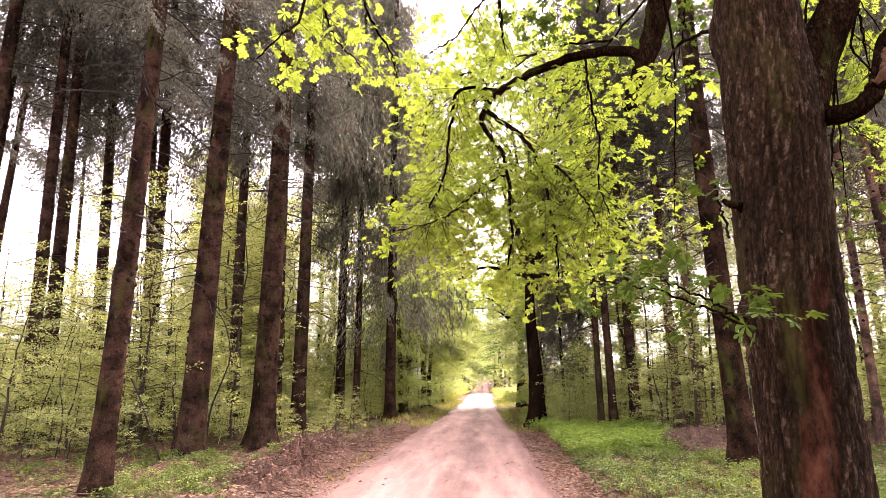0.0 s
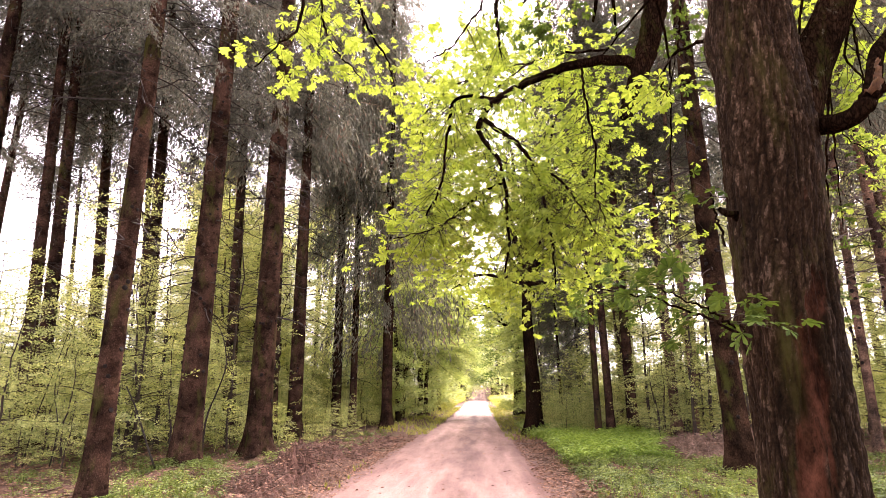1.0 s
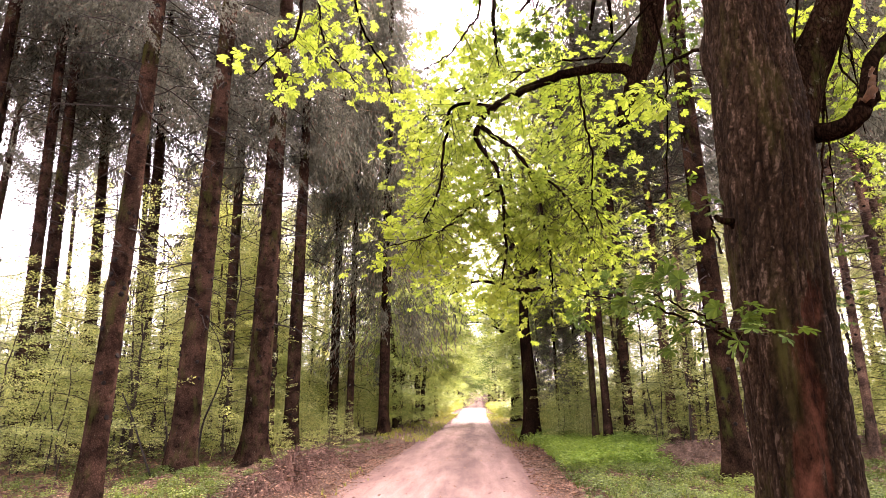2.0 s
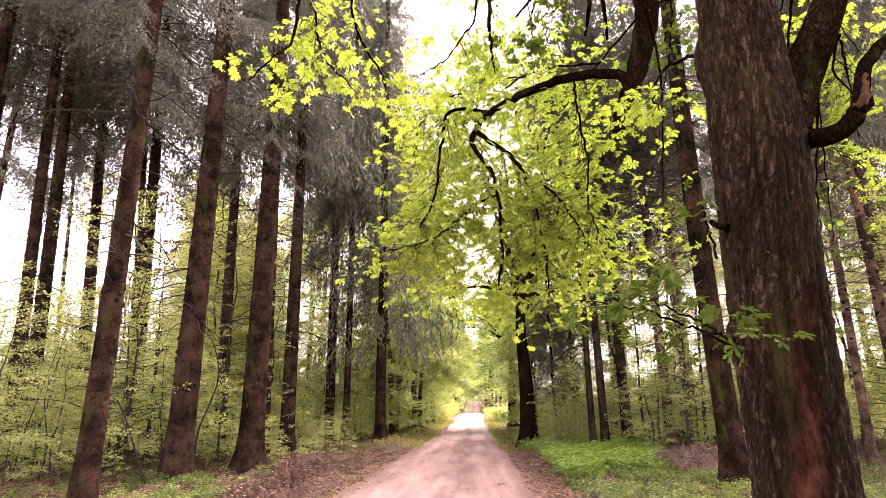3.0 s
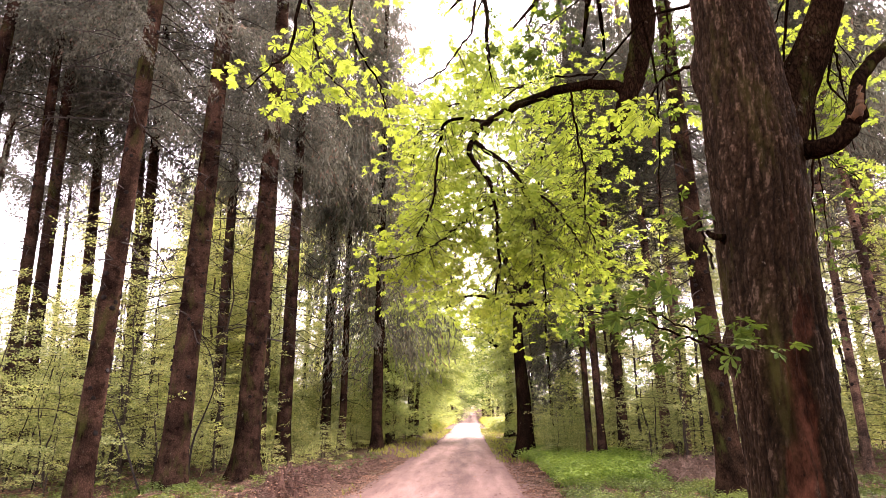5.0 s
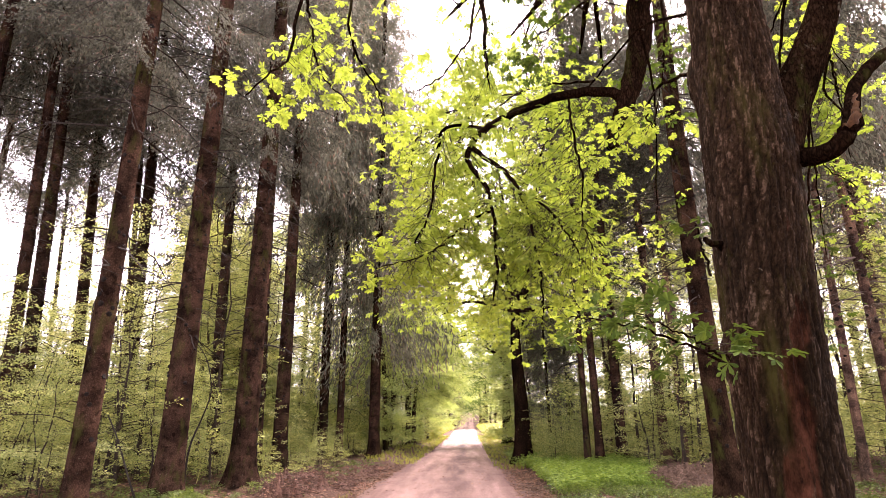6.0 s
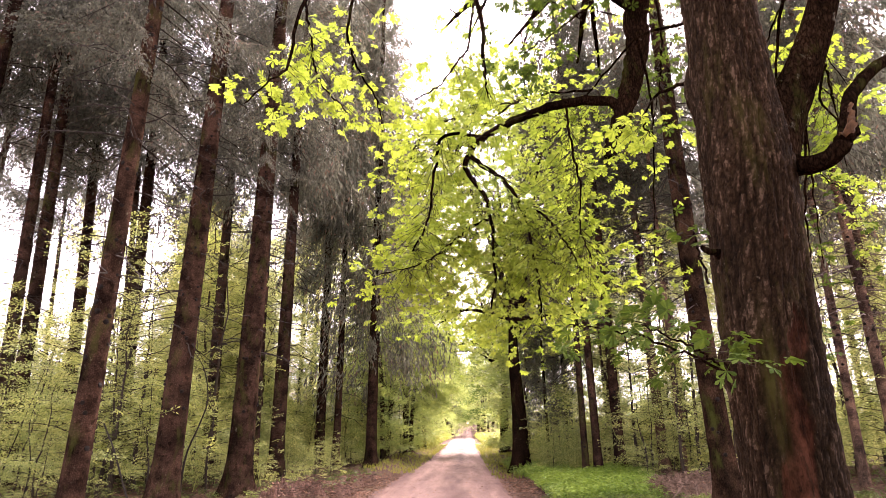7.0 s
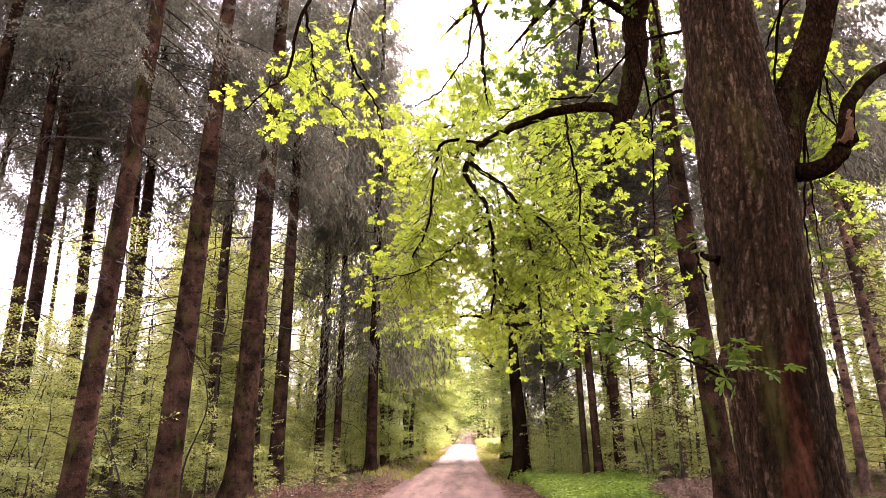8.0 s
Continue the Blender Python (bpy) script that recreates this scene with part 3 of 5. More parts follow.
for n, (x, y) in enumerate(((-12.8, 14.0), (-17.5, 19.5), (-22.0, 25.5))):
    spruce(x, y, 0.42, 31, 0.0, n, DENSE, M_SPRUCE, 60)
# unseen spruces added behind the camera's place to shade the near ground
for n, (x, y, d) in enumerate(((-5.6, -7.5, 0.5), (4.9, -4.5, 0.4), (3.6, -11.0, 0.45), (-5.0, -13.5, 0.5), (8.6, -6.5, 0.4))):
    spruce(x, y, d, 26, 0.0, n, FARCROWNS, M_SPRUCE, 0, "unseen spruce added behind to shade the near ground", "spruces behind")
# deeper rows of the stand
rng = np.random.default_rng(12)
for n in range(36):
    side = -1 if n % 2 else 1
    x = side * rng.uniform(8, 34) + (-3 if side < 0 else 2)
    y = rng.uniform(26, 75)
    if x < -0.5 * y:
        x = -0.5 * y + rng.uniform(0, 10)
    if abs(x + 0.6) < 6:
        x = 7 + rng.uniform(0, 12)
    if x > 0 and x < 12:
        y += 14
    if n % 4 > 1 or -0.33 * y < x < 0 or x > 0 and y > 52:
        continue
    spruce(x, y, rng.uniform(0.25, 0.45), rng.uniform(22, 28), rng.normal(0, 0.012), n, FARCROWNS, M_SPRUCE_DARK, 60, "slim dark spruce deep in the stand", "spruces deep in the wood")


def broadleaf_crown(seed, tall, first, limbs, reach, sprays, size, flat=0.25, wild=0.35):
    """Limbs and leaf sprays of a beech round the origin: wood, leaves."""
    r = np.random.default_rng(seed)
    wood, leaves = Geo(), Geo()
    at, along = [], []
    for k in range(limbs):
        u = (k + r.uniform(0, 1)) / limbs
        z = first + (tall - first) * u**0.9
        a = k * 2.4 + r.normal(0, 0.4)
        length = reach * (1.0 - 0.65 * u) * r.uniform(0.7, 1.15)
        d = np.array([math.cos(a), math.sin(a), r.uniform(0.1, 0.55)])
        s = np.linspace(0, 1, 7)[:, None]
        p = np.array([0, 0, z]) + length * (d * s + np.array([0, 0, -flat]) * s**2) + np.cumsum(r.normal(0, 0.03 * length, (7, 3)), 0) * s
        tube(wood, p, np.linspace(0.009, 0.002, 7) * (0.5 + length * 0.5), 3)
        m = max(3, int(sprays * length / reach))
        t = r.uniform(0.2, 1.0, m) ** 0.7
        q = np.stack([np.interp(t, s[:, 0], p[:, c]) for c in range(3)], -1)
        sideways = np.cross(unit(d), [0, 0, 1.0])
        al = unit(d) * r.uniform(0.2, 1.0, (m, 1)) + sideways * (r.choice([-1, 1], (m, 1)) * r.uniform(0.3, 1.0, (m, 1))) + r.normal(0, 0.15, (m, 3))
        at.append(q + r.normal(0, 0.05 * length, (m, 3)) * [1, 1, 0.6])
        along.append(al)
    at, along = np.concatenate(at), np.concatenate(along)
    up = np.tile([0, 0, 1.0], (len(at), 1)) + r.normal(0, wild, (len(at), 3))
    turns, pick, sz = frames(along, up), r.integers(0, len(SPRAYS), len(at)), size * r.uniform(0.7, 1.25, len(at))
    for k, (tv, tq) in enumerate(SPRAYS):
        s = pick == k
        stamp(leaves, tv, tq, at[s], turns[s], sz[s])
    return wood, leaves


def sapling(seed, tall):
    """A young beech with flat tiers of fresh leaves; stands at the origin."""
    tree = new("beech_sapling")
    zs = np.linspace(-0.1, tall, 14)
    wob = np.cumsum(rng.normal(0, 0.03, (14, 2)), 0)
    g = Geo()
    tube(g, np.column_stack([wob, zs]), np.linspace(0.012 + 0.006 * tall, 0.006, 14), 6)
    part("stem", g, M_TWIG, tree, smooth=True)
    wood, leaves = broadleaf_crown(seed, tall * 0.98, tall * 0.12, int(10 + tall * 3.6), 0.5 + 0.26 * tall, 13, 0.42, 0.3, 0.55)
    part("branchwork", wood, M_TWIG, tree)["kind"] = "stuff"
    part("crown", leaves, M_SAPLEAF, tree)
    return tagged(tree, "young beech sapling with tiers of fresh light-green leaves", "sapling", "saplings under the spruces")


def put(kinds, spots, low=0.8, high=1.25):
    """The kinds, copied to spots (x, y)."""
    used = set()
    for k, (x, y) in enumerate(spots):
        base = kinds[k % len(kinds)]
        s = rng.uniform(low, high)
        m = Matrix.LocRotScale((x, y, zat(x, y)), Euler((rng.normal(0, 0.04), rng.normal(0, 0.04), rng.uniform(0, 6.28))), None)
        ob = base if k < len(kinds) else copy_thing(base, m)
        ob.matrix_basis = m @ Matrix.Diagonal((s, s, s, 1))


def clear_of_trunks(x, y, gap=0.5):
    return all(math.hypot(x - t[0], y - t[1]) > gap for t in T_SPRUCE)


rng = np.random.default_rng(13)
SAPS = [sapling(100 + k, t) for k, t in enumerate((2.2, 3.0, 3.8, 4.6, 5.6, 6.5, 3.4, 2.6))]
spots = []
while len(spots) < 255:
    if len(spots) < 200:
        x, y = -rng.uniform(5.5, 26), rng.uniform(9, 36)
        if x > -8 and y < 15 or x < -1.1 * y or y < 15.5 and x < -0.62 * y:
            continue
        if y < 28 and x > -0.46 * y and (x > -0.40 * y and y < 26 or rng.uniform() < 0.7):
            continue
    else:
        x, y = rng.uniform(4.5, 24), rng.uniform(21.5, 42)
    if clear_of_trunks(x, y):
        spots.append((x, y))
spots += [(-9.0, 13.4), (-10.4, 14.4), (-9.9, 12.4), (-8.7, 14.6), (-11.6, 15.4), (-11.3, 13.6), (-8.4, 16.2), (-7.6, 15.2), (-12.8, 15.8),
          (6.4, 22.6), (7.4, 21.6), (8.4, 23.0), (9.2, 20.4), (10.2, 22.4), (11.6, 19.6), (9.6, 17.6), (5.4, 23.6), (6.8, 24.6), (12.4, 22.2), (11.2, 17.2), (10.4, 15.6), (6.1, 18.6), (6.9, 19.4), (7.6, 20.6), (5.3, 19.6), (8.0, 18.4), (6.0, 21.2), (7.2, 17.4), (13.4, 18.2), (14.6, 20.6), (16.2, 22.8), (17.6, 25.4), (15.4, 24.6), (7.8, 26.2), (9.0, 27.6), (10.6, 25.2), (8.2, 29.4), (11.8, 28.4), (13.2, 25.6), (18.4, 27.4)]
put(SAPS, spots)
put([copy_thing(k, Matrix()) for k in SAPS[:3]], [(-4.7, 17.5), (-5.0, 19.5), (-4.6, 21.6), (-4.9, 23.6), (-5.3, 25.0), (-4.5, 24.6), (-7.0, 17.6), (-4.25, 20.4), (-4.4, 18.6), (-5.9, 18.4), (-5.2, 22.4), (-7.6, 15.7), (-8.2, 17.2), (-7.4, 18.7), (-9.4, 16.6), (-8.7, 19.4), (-7.9, 20.3), (-9.9, 18.6), (-10.6, 17.0), (-7.2, 22.3), (-9.5, 12.6), (-10.4, 13.0), (-8.6, 12.7), (-11.2, 13.2), (-7.9, 13.7), (-9.0, 14.1), (-10.0, 14.5), (-11.0, 14.8), (-12.0, 14.2), (6.2, 19.6), (7.0, 20.8), (5.6, 20.6), (8.2, 20.0), (7.7, 22.4), (2.9, 22.0), (3.4, 23.4), (5.0, 18.0)], 0.28, 0.5)


def beech(seed, tall, first, reach, dia, limbs=40, sprays=26, size=0.85, leafmat=None, label=""):
    tree = new("beech_tree")
    zs = np.linspace(-0.2, tall * 0.95, 24)
    wob = np.cumsum(rng.normal(0, 0.05, (24, 2)), 0)
    g = Geo()
    tube(g, np.column_stack([wob, zs]), dia / 2 * np.linspace(1.1, 0.12, 24), 12, 0.03)
    part("trunk", g, M_BEECH, tree, smooth=True)
    wood, leaves = broadleaf_crown(seed, tall, first, limbs, reach, sprays, size, 0.45)
    part("branchwork", wood, M_TWIG, tree)["kind"] = "stuff"
    part("crown", leaves, leafmat or M_BEECHLEAF, tree)
    return tagged(tree, label or "beech with light spring foliage reaching to the ground", "tree", "beeches behind the spruces")


rng = np.random.default_rng(14)
YOUNG = [beech(300 + k, t, 0.5, 2.2, 0.12, 36, 27, 0.72, M_SAPLEAF, "slim young beech with airy light-green foliage") for k, t in enumerate((7.5, 9.0, 10.5))]
spots = [(-x, y) for x, y in ((8.2, 24.5), (10, 24.5), (12, 26), (11.8, 29), (14.6, 32), (13.2, 33.5), (15.6, 36), (11.2, 27), (13.4, 30), (9.4, 26.2), (10.2, 26.5), (7.4, 31), (12.5, 27), (9.2, 29.5), (14, 30), (11.4, 31), (16, 34), (16.5, 26), (18.5, 30))] + [(5.8, 25), (7.6, 23.5), (9.6, 21), (12.4, 21), (5.2, 28), (11, 26), (14.5, 23), (16.5, 27), (8.2, 18.6), (13, 17), (9.5, 28.5), (12.6, 19), (15, 21)]
put(YOUNG, spots, 0.85, 1.2)
put([copy_thing(YOUNG[2], Matrix())], [(-10.2, 23.5)], 1.15, 1.2)
BEECHES = [beech(200, 13, 0.8, 4.2, 0.26, 46, 38, 0.95), beech(201, 15, 1.2, 4.4, 0.3, 46, 38, 0.95), beech(202, 11, 0.6, 3.8, 0.22, 40, 38, 0.95), beech(203, 17, 1.5, 4.6, 0.35, 46, 38, 1.0)]
spots = [(-13.5, 41), (-17.5, 44), (-20.5, 52), (-20, 46), (-8, 54),
         (16, 50), (24, 48),
         (-5.8, 45), (5.4, 40), (-14, 60), (-11, 58)]
put(BEECHES, [p for p in spots if p[0] > -0.56 * p[1]], 0.85, 1.15)
FILL = [beech(360 + k, t, 0.6, 3.3, 0.16, 44, 24, 0.85, M_SAPLEAF, "slender beech with airy pale-green foliage between the spruces") for k, t in enumerate((12.0, 14.0))]
put(FILL, [(-9.2, 33.6), (-11.4, 36.0), (-8.8, 40.5), (-13.2, 37.0), (-10.6, 43.5), (-15.4, 43.0), (-12.2, 32.4), (-7.6, 36.6)], 0.85, 1.1)

# the second kind wears the shade-darkened green, which dims the track's far end
FARBEECH = [beech(340 + k, t, 1.5, r, 0.35, 44, 15, 1.9, M_CHSHADE if k == 1 else None, "distant beech in spring leaf") for k, (t, r) in enumerate(((14, 4.4), (20, 4.8), (25, 5.0)))]
ARCHING = [beech(320, 15, 2.8, 4.3, 0.32, 50, 34, 0.95, None, "beech arching over the track in light spring leaf"), beech(321, 13, 2.3, 3.9, 0.28, 46, 34, 0.9, None, "beech arching over the track in light spring leaf")]
put(ARCHING, [(-4.4, 33), (-5.5, 48), (4.4, 31), (-3.5, 39.5), (3.3, 43), (-3.3, 51)], 0.9, 1.15)
put([copy_thing(k, Matrix()) for k in SAPS[:4]], [(-4.6, 31), (-4.3, 34), (-4.8, 37.5), (-4.2, 40), (-4.6, 45), (-4.3, 51), (-4.5, 58), (3.2, 28), (3.6, 33), (3.0, 36), (3.6, 42), (3.1, 50), (3.4, 58), (-4.2, 109), (3.0, 111), (-3.9, 116), (2.9, 118)], 0.8, 1.2)
TALL = [beech(310, 24, 3.0, 4.8, 0.42, 64, 46, 0.9, None, "tall beech in light spring leaf"), beech(311, 22, 2.5, 4.4, 0.38, 60, 46, 0.9, None, "tall beech in light spring leaf")]
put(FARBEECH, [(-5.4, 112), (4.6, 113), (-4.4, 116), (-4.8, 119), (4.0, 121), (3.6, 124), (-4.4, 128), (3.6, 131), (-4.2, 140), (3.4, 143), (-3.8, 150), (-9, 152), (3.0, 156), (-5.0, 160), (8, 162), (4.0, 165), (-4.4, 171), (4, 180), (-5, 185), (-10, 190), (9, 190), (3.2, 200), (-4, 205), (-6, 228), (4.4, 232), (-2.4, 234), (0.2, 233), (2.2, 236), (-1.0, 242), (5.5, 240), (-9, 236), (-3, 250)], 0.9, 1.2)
for n, (x, y) in enumerate(((-3.6, 112), (-3.3, 136), (2.7, 148), (-2.8, 176), (-0.8, 240))):
    spruce(x, y, 0.5, 24, 0.0, n, FARCROWNS if n else LOWCROWNS, M_SPRUCE_DARK, 0, "dark spruce at the far end of the track", "spruces deep in the wood")
LEAFY = [beech(330, 21, 3.5, 4.3, 0.36, 70, 90, 1.0, None, "tall beech leaning over the track in light leaf"), beech(331, 23, 4.0, 4.5, 0.38, 70, 90, 1.0, None, "tall beech leaning over the track in light leaf")]
put(LEAFY, [(-4.6, 36.0), (-3.9, 40.5), (-4.2, 57.0), (5.4, 33.0), (-6.6, 46.0)], 0.78, 0.88)
ROADSIDE = [beech(350 + k, t, 0.6, 2.5, 0.13, 34, 24, 0.82, None, "young beech at the track edge with spreading tiers of light leaves") for k, t in enumerate((7.0, 8.5, 10.0))]
put(ROADSIDE, [(-4.3, 29.5), (-4.2, 33), (-3.7, 37), (-3.9, 41), (-3.5, 46), (-3.6, 51), (-3.4, 57), (-3.3, 62), (2.7, 27.5), (3.1, 32), (2.7, 37), (2.7, 43)], 0.75, 0.95)
for x, y, d, tall in ((3.3, 26.3, 0.14, 10.5), (2.9, 29.5, 0.12, 9.0), (4.4, 28.0, 0.13, 11.0)):
    spruce(x, y, d, tall, 0.0, 1, LOWCROWNS, M_SPRUCE_DARK, 30, "young dark spruce with drooping branches", "young spruces")
put(TALL, [(-4.8, 52), (5.4, 31), (-5.4, 64)], 0.75, 0.95)

rng = np.random.default_rng(15)
# ---- far woods: foliage that closes the distance ----
far = Geo()
n = 15000
a = rng.uniform(-0.95, 0.95, n)
d = np.where(a < -0.5, rng.uniform(60, 130, n), rng.uniform(75, 240, n))
x, y = np.sin(a) * d, np.cos(a) * d
keep = (abs(x + 0.6) > np.where((y > 56) & (y < 110), np.where(x > 0, 34, 14), 3.4)) | (y > 232)
x, y = x[keep], y[keep]
z = height(x, y) + rng.uniform(0, 1, len(x)) ** 1.3 * np.where(x < -0.56 * y, 6, np.where(x > 0.12 * y, 6, np.where(x < -0.12 * y, 13, 20)))
along = rng.normal(0, 1, (len(x), 3)) * [1, 1, 0.3]
turns = frames(along, np.tile([0, 0, 1.0], (len(x), 1)) + rng.normal(0, 0.4, (len(x), 3)))
pick = rng.integers(0, 4, len(x))
for k, (tv, tq) in enumerate(THIN):
    s = pick == k
    stamp(far, tv, tq, np.stack([x, y, z], -1)[s], turns[s], rng.uniform(1.5, 3.2, s.sum()))
tagged(part("far_woods", far, M_BEECHLEAF), "distant light-green wood beyond the stand", "woods", kind="stuff")


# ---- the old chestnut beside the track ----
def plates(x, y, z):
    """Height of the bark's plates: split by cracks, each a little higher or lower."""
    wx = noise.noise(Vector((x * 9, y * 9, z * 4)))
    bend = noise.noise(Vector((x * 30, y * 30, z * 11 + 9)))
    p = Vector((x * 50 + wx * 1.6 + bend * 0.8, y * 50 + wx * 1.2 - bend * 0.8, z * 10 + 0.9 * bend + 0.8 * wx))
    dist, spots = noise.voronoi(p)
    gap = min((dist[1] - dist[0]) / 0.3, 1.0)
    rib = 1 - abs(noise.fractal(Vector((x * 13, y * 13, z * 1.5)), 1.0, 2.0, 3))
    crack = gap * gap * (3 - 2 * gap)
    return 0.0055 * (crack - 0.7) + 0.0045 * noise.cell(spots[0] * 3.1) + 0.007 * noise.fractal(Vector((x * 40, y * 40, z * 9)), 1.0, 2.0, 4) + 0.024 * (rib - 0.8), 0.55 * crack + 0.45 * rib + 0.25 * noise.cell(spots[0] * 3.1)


def old_trunk_mat():
    """Flaky plates between dark fissures, their shade deepened in the colour, moss, pale flecks, and bare reddish wood
    where bark has fallen off.
    """
    m, nd, ln, b = node_mat("old_bark_plates")
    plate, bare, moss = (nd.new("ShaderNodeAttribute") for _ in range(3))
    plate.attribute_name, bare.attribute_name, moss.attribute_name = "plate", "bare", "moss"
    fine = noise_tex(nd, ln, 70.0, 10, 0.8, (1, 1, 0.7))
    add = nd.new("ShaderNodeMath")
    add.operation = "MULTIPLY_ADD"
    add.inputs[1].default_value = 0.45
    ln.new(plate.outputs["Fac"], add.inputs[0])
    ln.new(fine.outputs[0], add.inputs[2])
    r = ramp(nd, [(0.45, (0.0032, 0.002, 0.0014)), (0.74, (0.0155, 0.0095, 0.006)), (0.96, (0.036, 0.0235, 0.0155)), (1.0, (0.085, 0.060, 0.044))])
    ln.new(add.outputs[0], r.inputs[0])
    broad = noise_tex(nd, ln, 2.2, 5, 0.6, (1, 1, 0.4))
    tone = ramp(nd, [(0.35, (0.65, 0.63, 0.6)), (0.65, (1.35, 1.25, 1.15))])
    ln.new(broad.outputs[0], tone.inputs[0])
    col = mixed(nd, ln, 1.0, r.outputs[0], tone.outputs[0], "MULTIPLY")
    mz = noise_tex(nd, ln, 3.6, 8, 0.75, (1, 1, 0.3))
    mr = ramp(nd, [(0.54, (0, 0, 0)), (0.70, (0.7, 0.7, 0.7))])
    ln.new(mz.outputs[0], mr.inputs[0])
    col = mixed(nd, ln, mr.outputs[0], col, (0.045, 0.04, 0.011))
    lz = noise_tex(nd, ln, 42.0, 6, 0.75, (1, 1, 0.4))
    lr = ramp(nd, [(0.655, (0, 0, 0)), (0.69, (0.85, 0.85, 0.85))])
    ln.new(lz.outputs[0], lr.inputs[0])
    col = mixed(nd, ln, lr.outputs[0], col, (0.15, 0.125, 0.098))
    wood = noise_tex(nd, ln, 18.0, 10, 0.8, (1, 1, 0.45))
    wr = ramp(nd, [(0.34, (0.007, 0.0034, 0.0022)), (0.46, (0.044, 0.018, 0.0105)), (0.68, (0.11, 0.044, 0.026))])
    ln.new(wood.outputs[0], wr.inputs[0])
    rot = noise_tex(nd, ln, 6.5, 6, 0.65, (1, 1, 0.4))
    rr = ramp(nd, [(0.40, (0.3, 0.27, 0.26)), (0.56, (1.08, 1.05, 1.05))])
    ln.new(rot.outputs[0], rr.inputs[0])
    red = mixed(nd, ln, 1.0, wr.outputs[0], rr.outputs[0], "MULTIPLY")
    col = mixed(nd, ln, bare.outputs["Fac"], col, red)
    ln.new(mixed(nd, ln, moss.outputs["Fac"], col, (0.05, 0.046, 0.013)), b.inputs["Base Color"])
    b.inputs["Roughness"].default_value = 0.92
    b.inputs["Specular IOR Level"].default_value = 0.04
    bumped(nd, ln, b, fine.outputs[0], 1.0, 0.012)
    return m


def old_trunk(tree):
    z = np.concatenate([np.arange(-0.25, 1.0, 0.06), np.arange(1.0, 4.6, 0.014), np.arange(4.6, 6.6, 0.06)])
    c = np.stack([np.interp(z, [0, 1.2, 2.4, 3.2, 3.9, 6.6], [1.605, 1.60, 1.615, 1.65, 1.66, 1.68]), np.full(len(z), 3.25), z], -1)
    r = np.interp(z, [-0.25, 0, 0.4, 1.0, 1.6, 2.4, 2.9, 3.2, 3.6, 4.0, 6.6], [0.38, 0.35, 0.27, 0.238, 0.230, 0.236, 0.243, 0.246, 0.226, 0.210, 0.17])
    sides = 200
    a = np.linspace(0, 2 * np.pi, sides, endpoint=False)
    face = math.atan2(-3.25, -1.6)  # the side towards the track's start
    verts, bare, plate, moss = [], [], [], []
    for i in range(len(z)):
        for k in range(sides):
            px, py = math.cos(a[k]), math.sin(a[k])
            turn = (a[k] - face + math.pi) % (2 * math.pi) - math.pi
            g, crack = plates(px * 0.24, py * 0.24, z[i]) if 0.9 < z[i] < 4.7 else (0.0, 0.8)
            mid = np.interp(z[i], [0.4, 1.34, 1.61, 1.76, 1.98, 2.10, 2.2, 2.4], [-0.05, 0.0, 0.19, 0.28, 0.30, 0.55, 0.65, 0.72])
            half = np.interp(z[i], [-0.2, 0.3, 1.0, 1.34, 1.61, 1.76, 1.98, 2.10, 2.28, 2.38], [0.0, 0.22, 0.34, 0.33, 0.29, 0.27, 0.21, 0.25, 0.22, -0.1])
            edge = half - abs(turn - mid) + 0.2 * noise.fractal(Vector((turn * 6, 3, z[i] * 3.2)), 0.8, 2.0, 5)
            w = min(max(edge / 0.07, 0), 1)
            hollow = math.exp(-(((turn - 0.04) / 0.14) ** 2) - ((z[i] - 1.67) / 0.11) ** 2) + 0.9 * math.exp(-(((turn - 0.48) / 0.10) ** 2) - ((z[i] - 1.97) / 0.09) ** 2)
            green = math.exp(-(((turn + 0.08) / 0.17) ** 2) - ((z[i] - 1.93) / 0.24) ** 2) * (0.75 + 0.8 * noise.fractal(Vector((turn * 14, 7, z[i] * 7)), 1.0, 2.0, 4))
            knob = 0.05 * math.exp(-(((turn + 1.45) / 0.25) ** 2) - ((z[i] - 3.75) / 0.16) ** 2) + 0.04 * math.exp(-(((turn + 1.35) / 0.3) ** 2) - ((z[i] - 2.05) / 0.12) ** 2)
            w *= 1 - min(0.9 * hollow, 0.9)
            rad = r[i] + (1 - w) * g - 0.018 * w + 0.6 * w * g - 0.05 * hollow + knob + 0.012 * math.sin(3 * a[k] + z[i] * 0.8)
            verts.append((c[i, 0] + px * rad, c[i, 1] + py * rad, c[i, 2]))
            bare.append(w)
            # lower values colour the fissures and hollows darker, in place of shade
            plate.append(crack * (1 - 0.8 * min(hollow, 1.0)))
            moss.append(min(max(green, 0.0), 0.8))
    g = Geo()
    n = len(z)
    i, j = np.meshgrid(np.arange(n - 1), np.arange(sides), indexing="ij")
    k = (j + 1) % sides
    g.add(np.array(verts), np.stack([i * sides + j, i * sides + k, (i + 1) * sides + k, (i + 1) * sides + j], -1).reshape(-1, 4))
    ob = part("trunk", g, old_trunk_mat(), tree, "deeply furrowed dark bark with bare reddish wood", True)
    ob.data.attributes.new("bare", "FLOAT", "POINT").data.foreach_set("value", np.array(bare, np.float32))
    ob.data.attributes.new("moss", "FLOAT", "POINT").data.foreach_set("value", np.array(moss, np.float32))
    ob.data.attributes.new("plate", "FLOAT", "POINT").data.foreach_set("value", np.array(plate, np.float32))


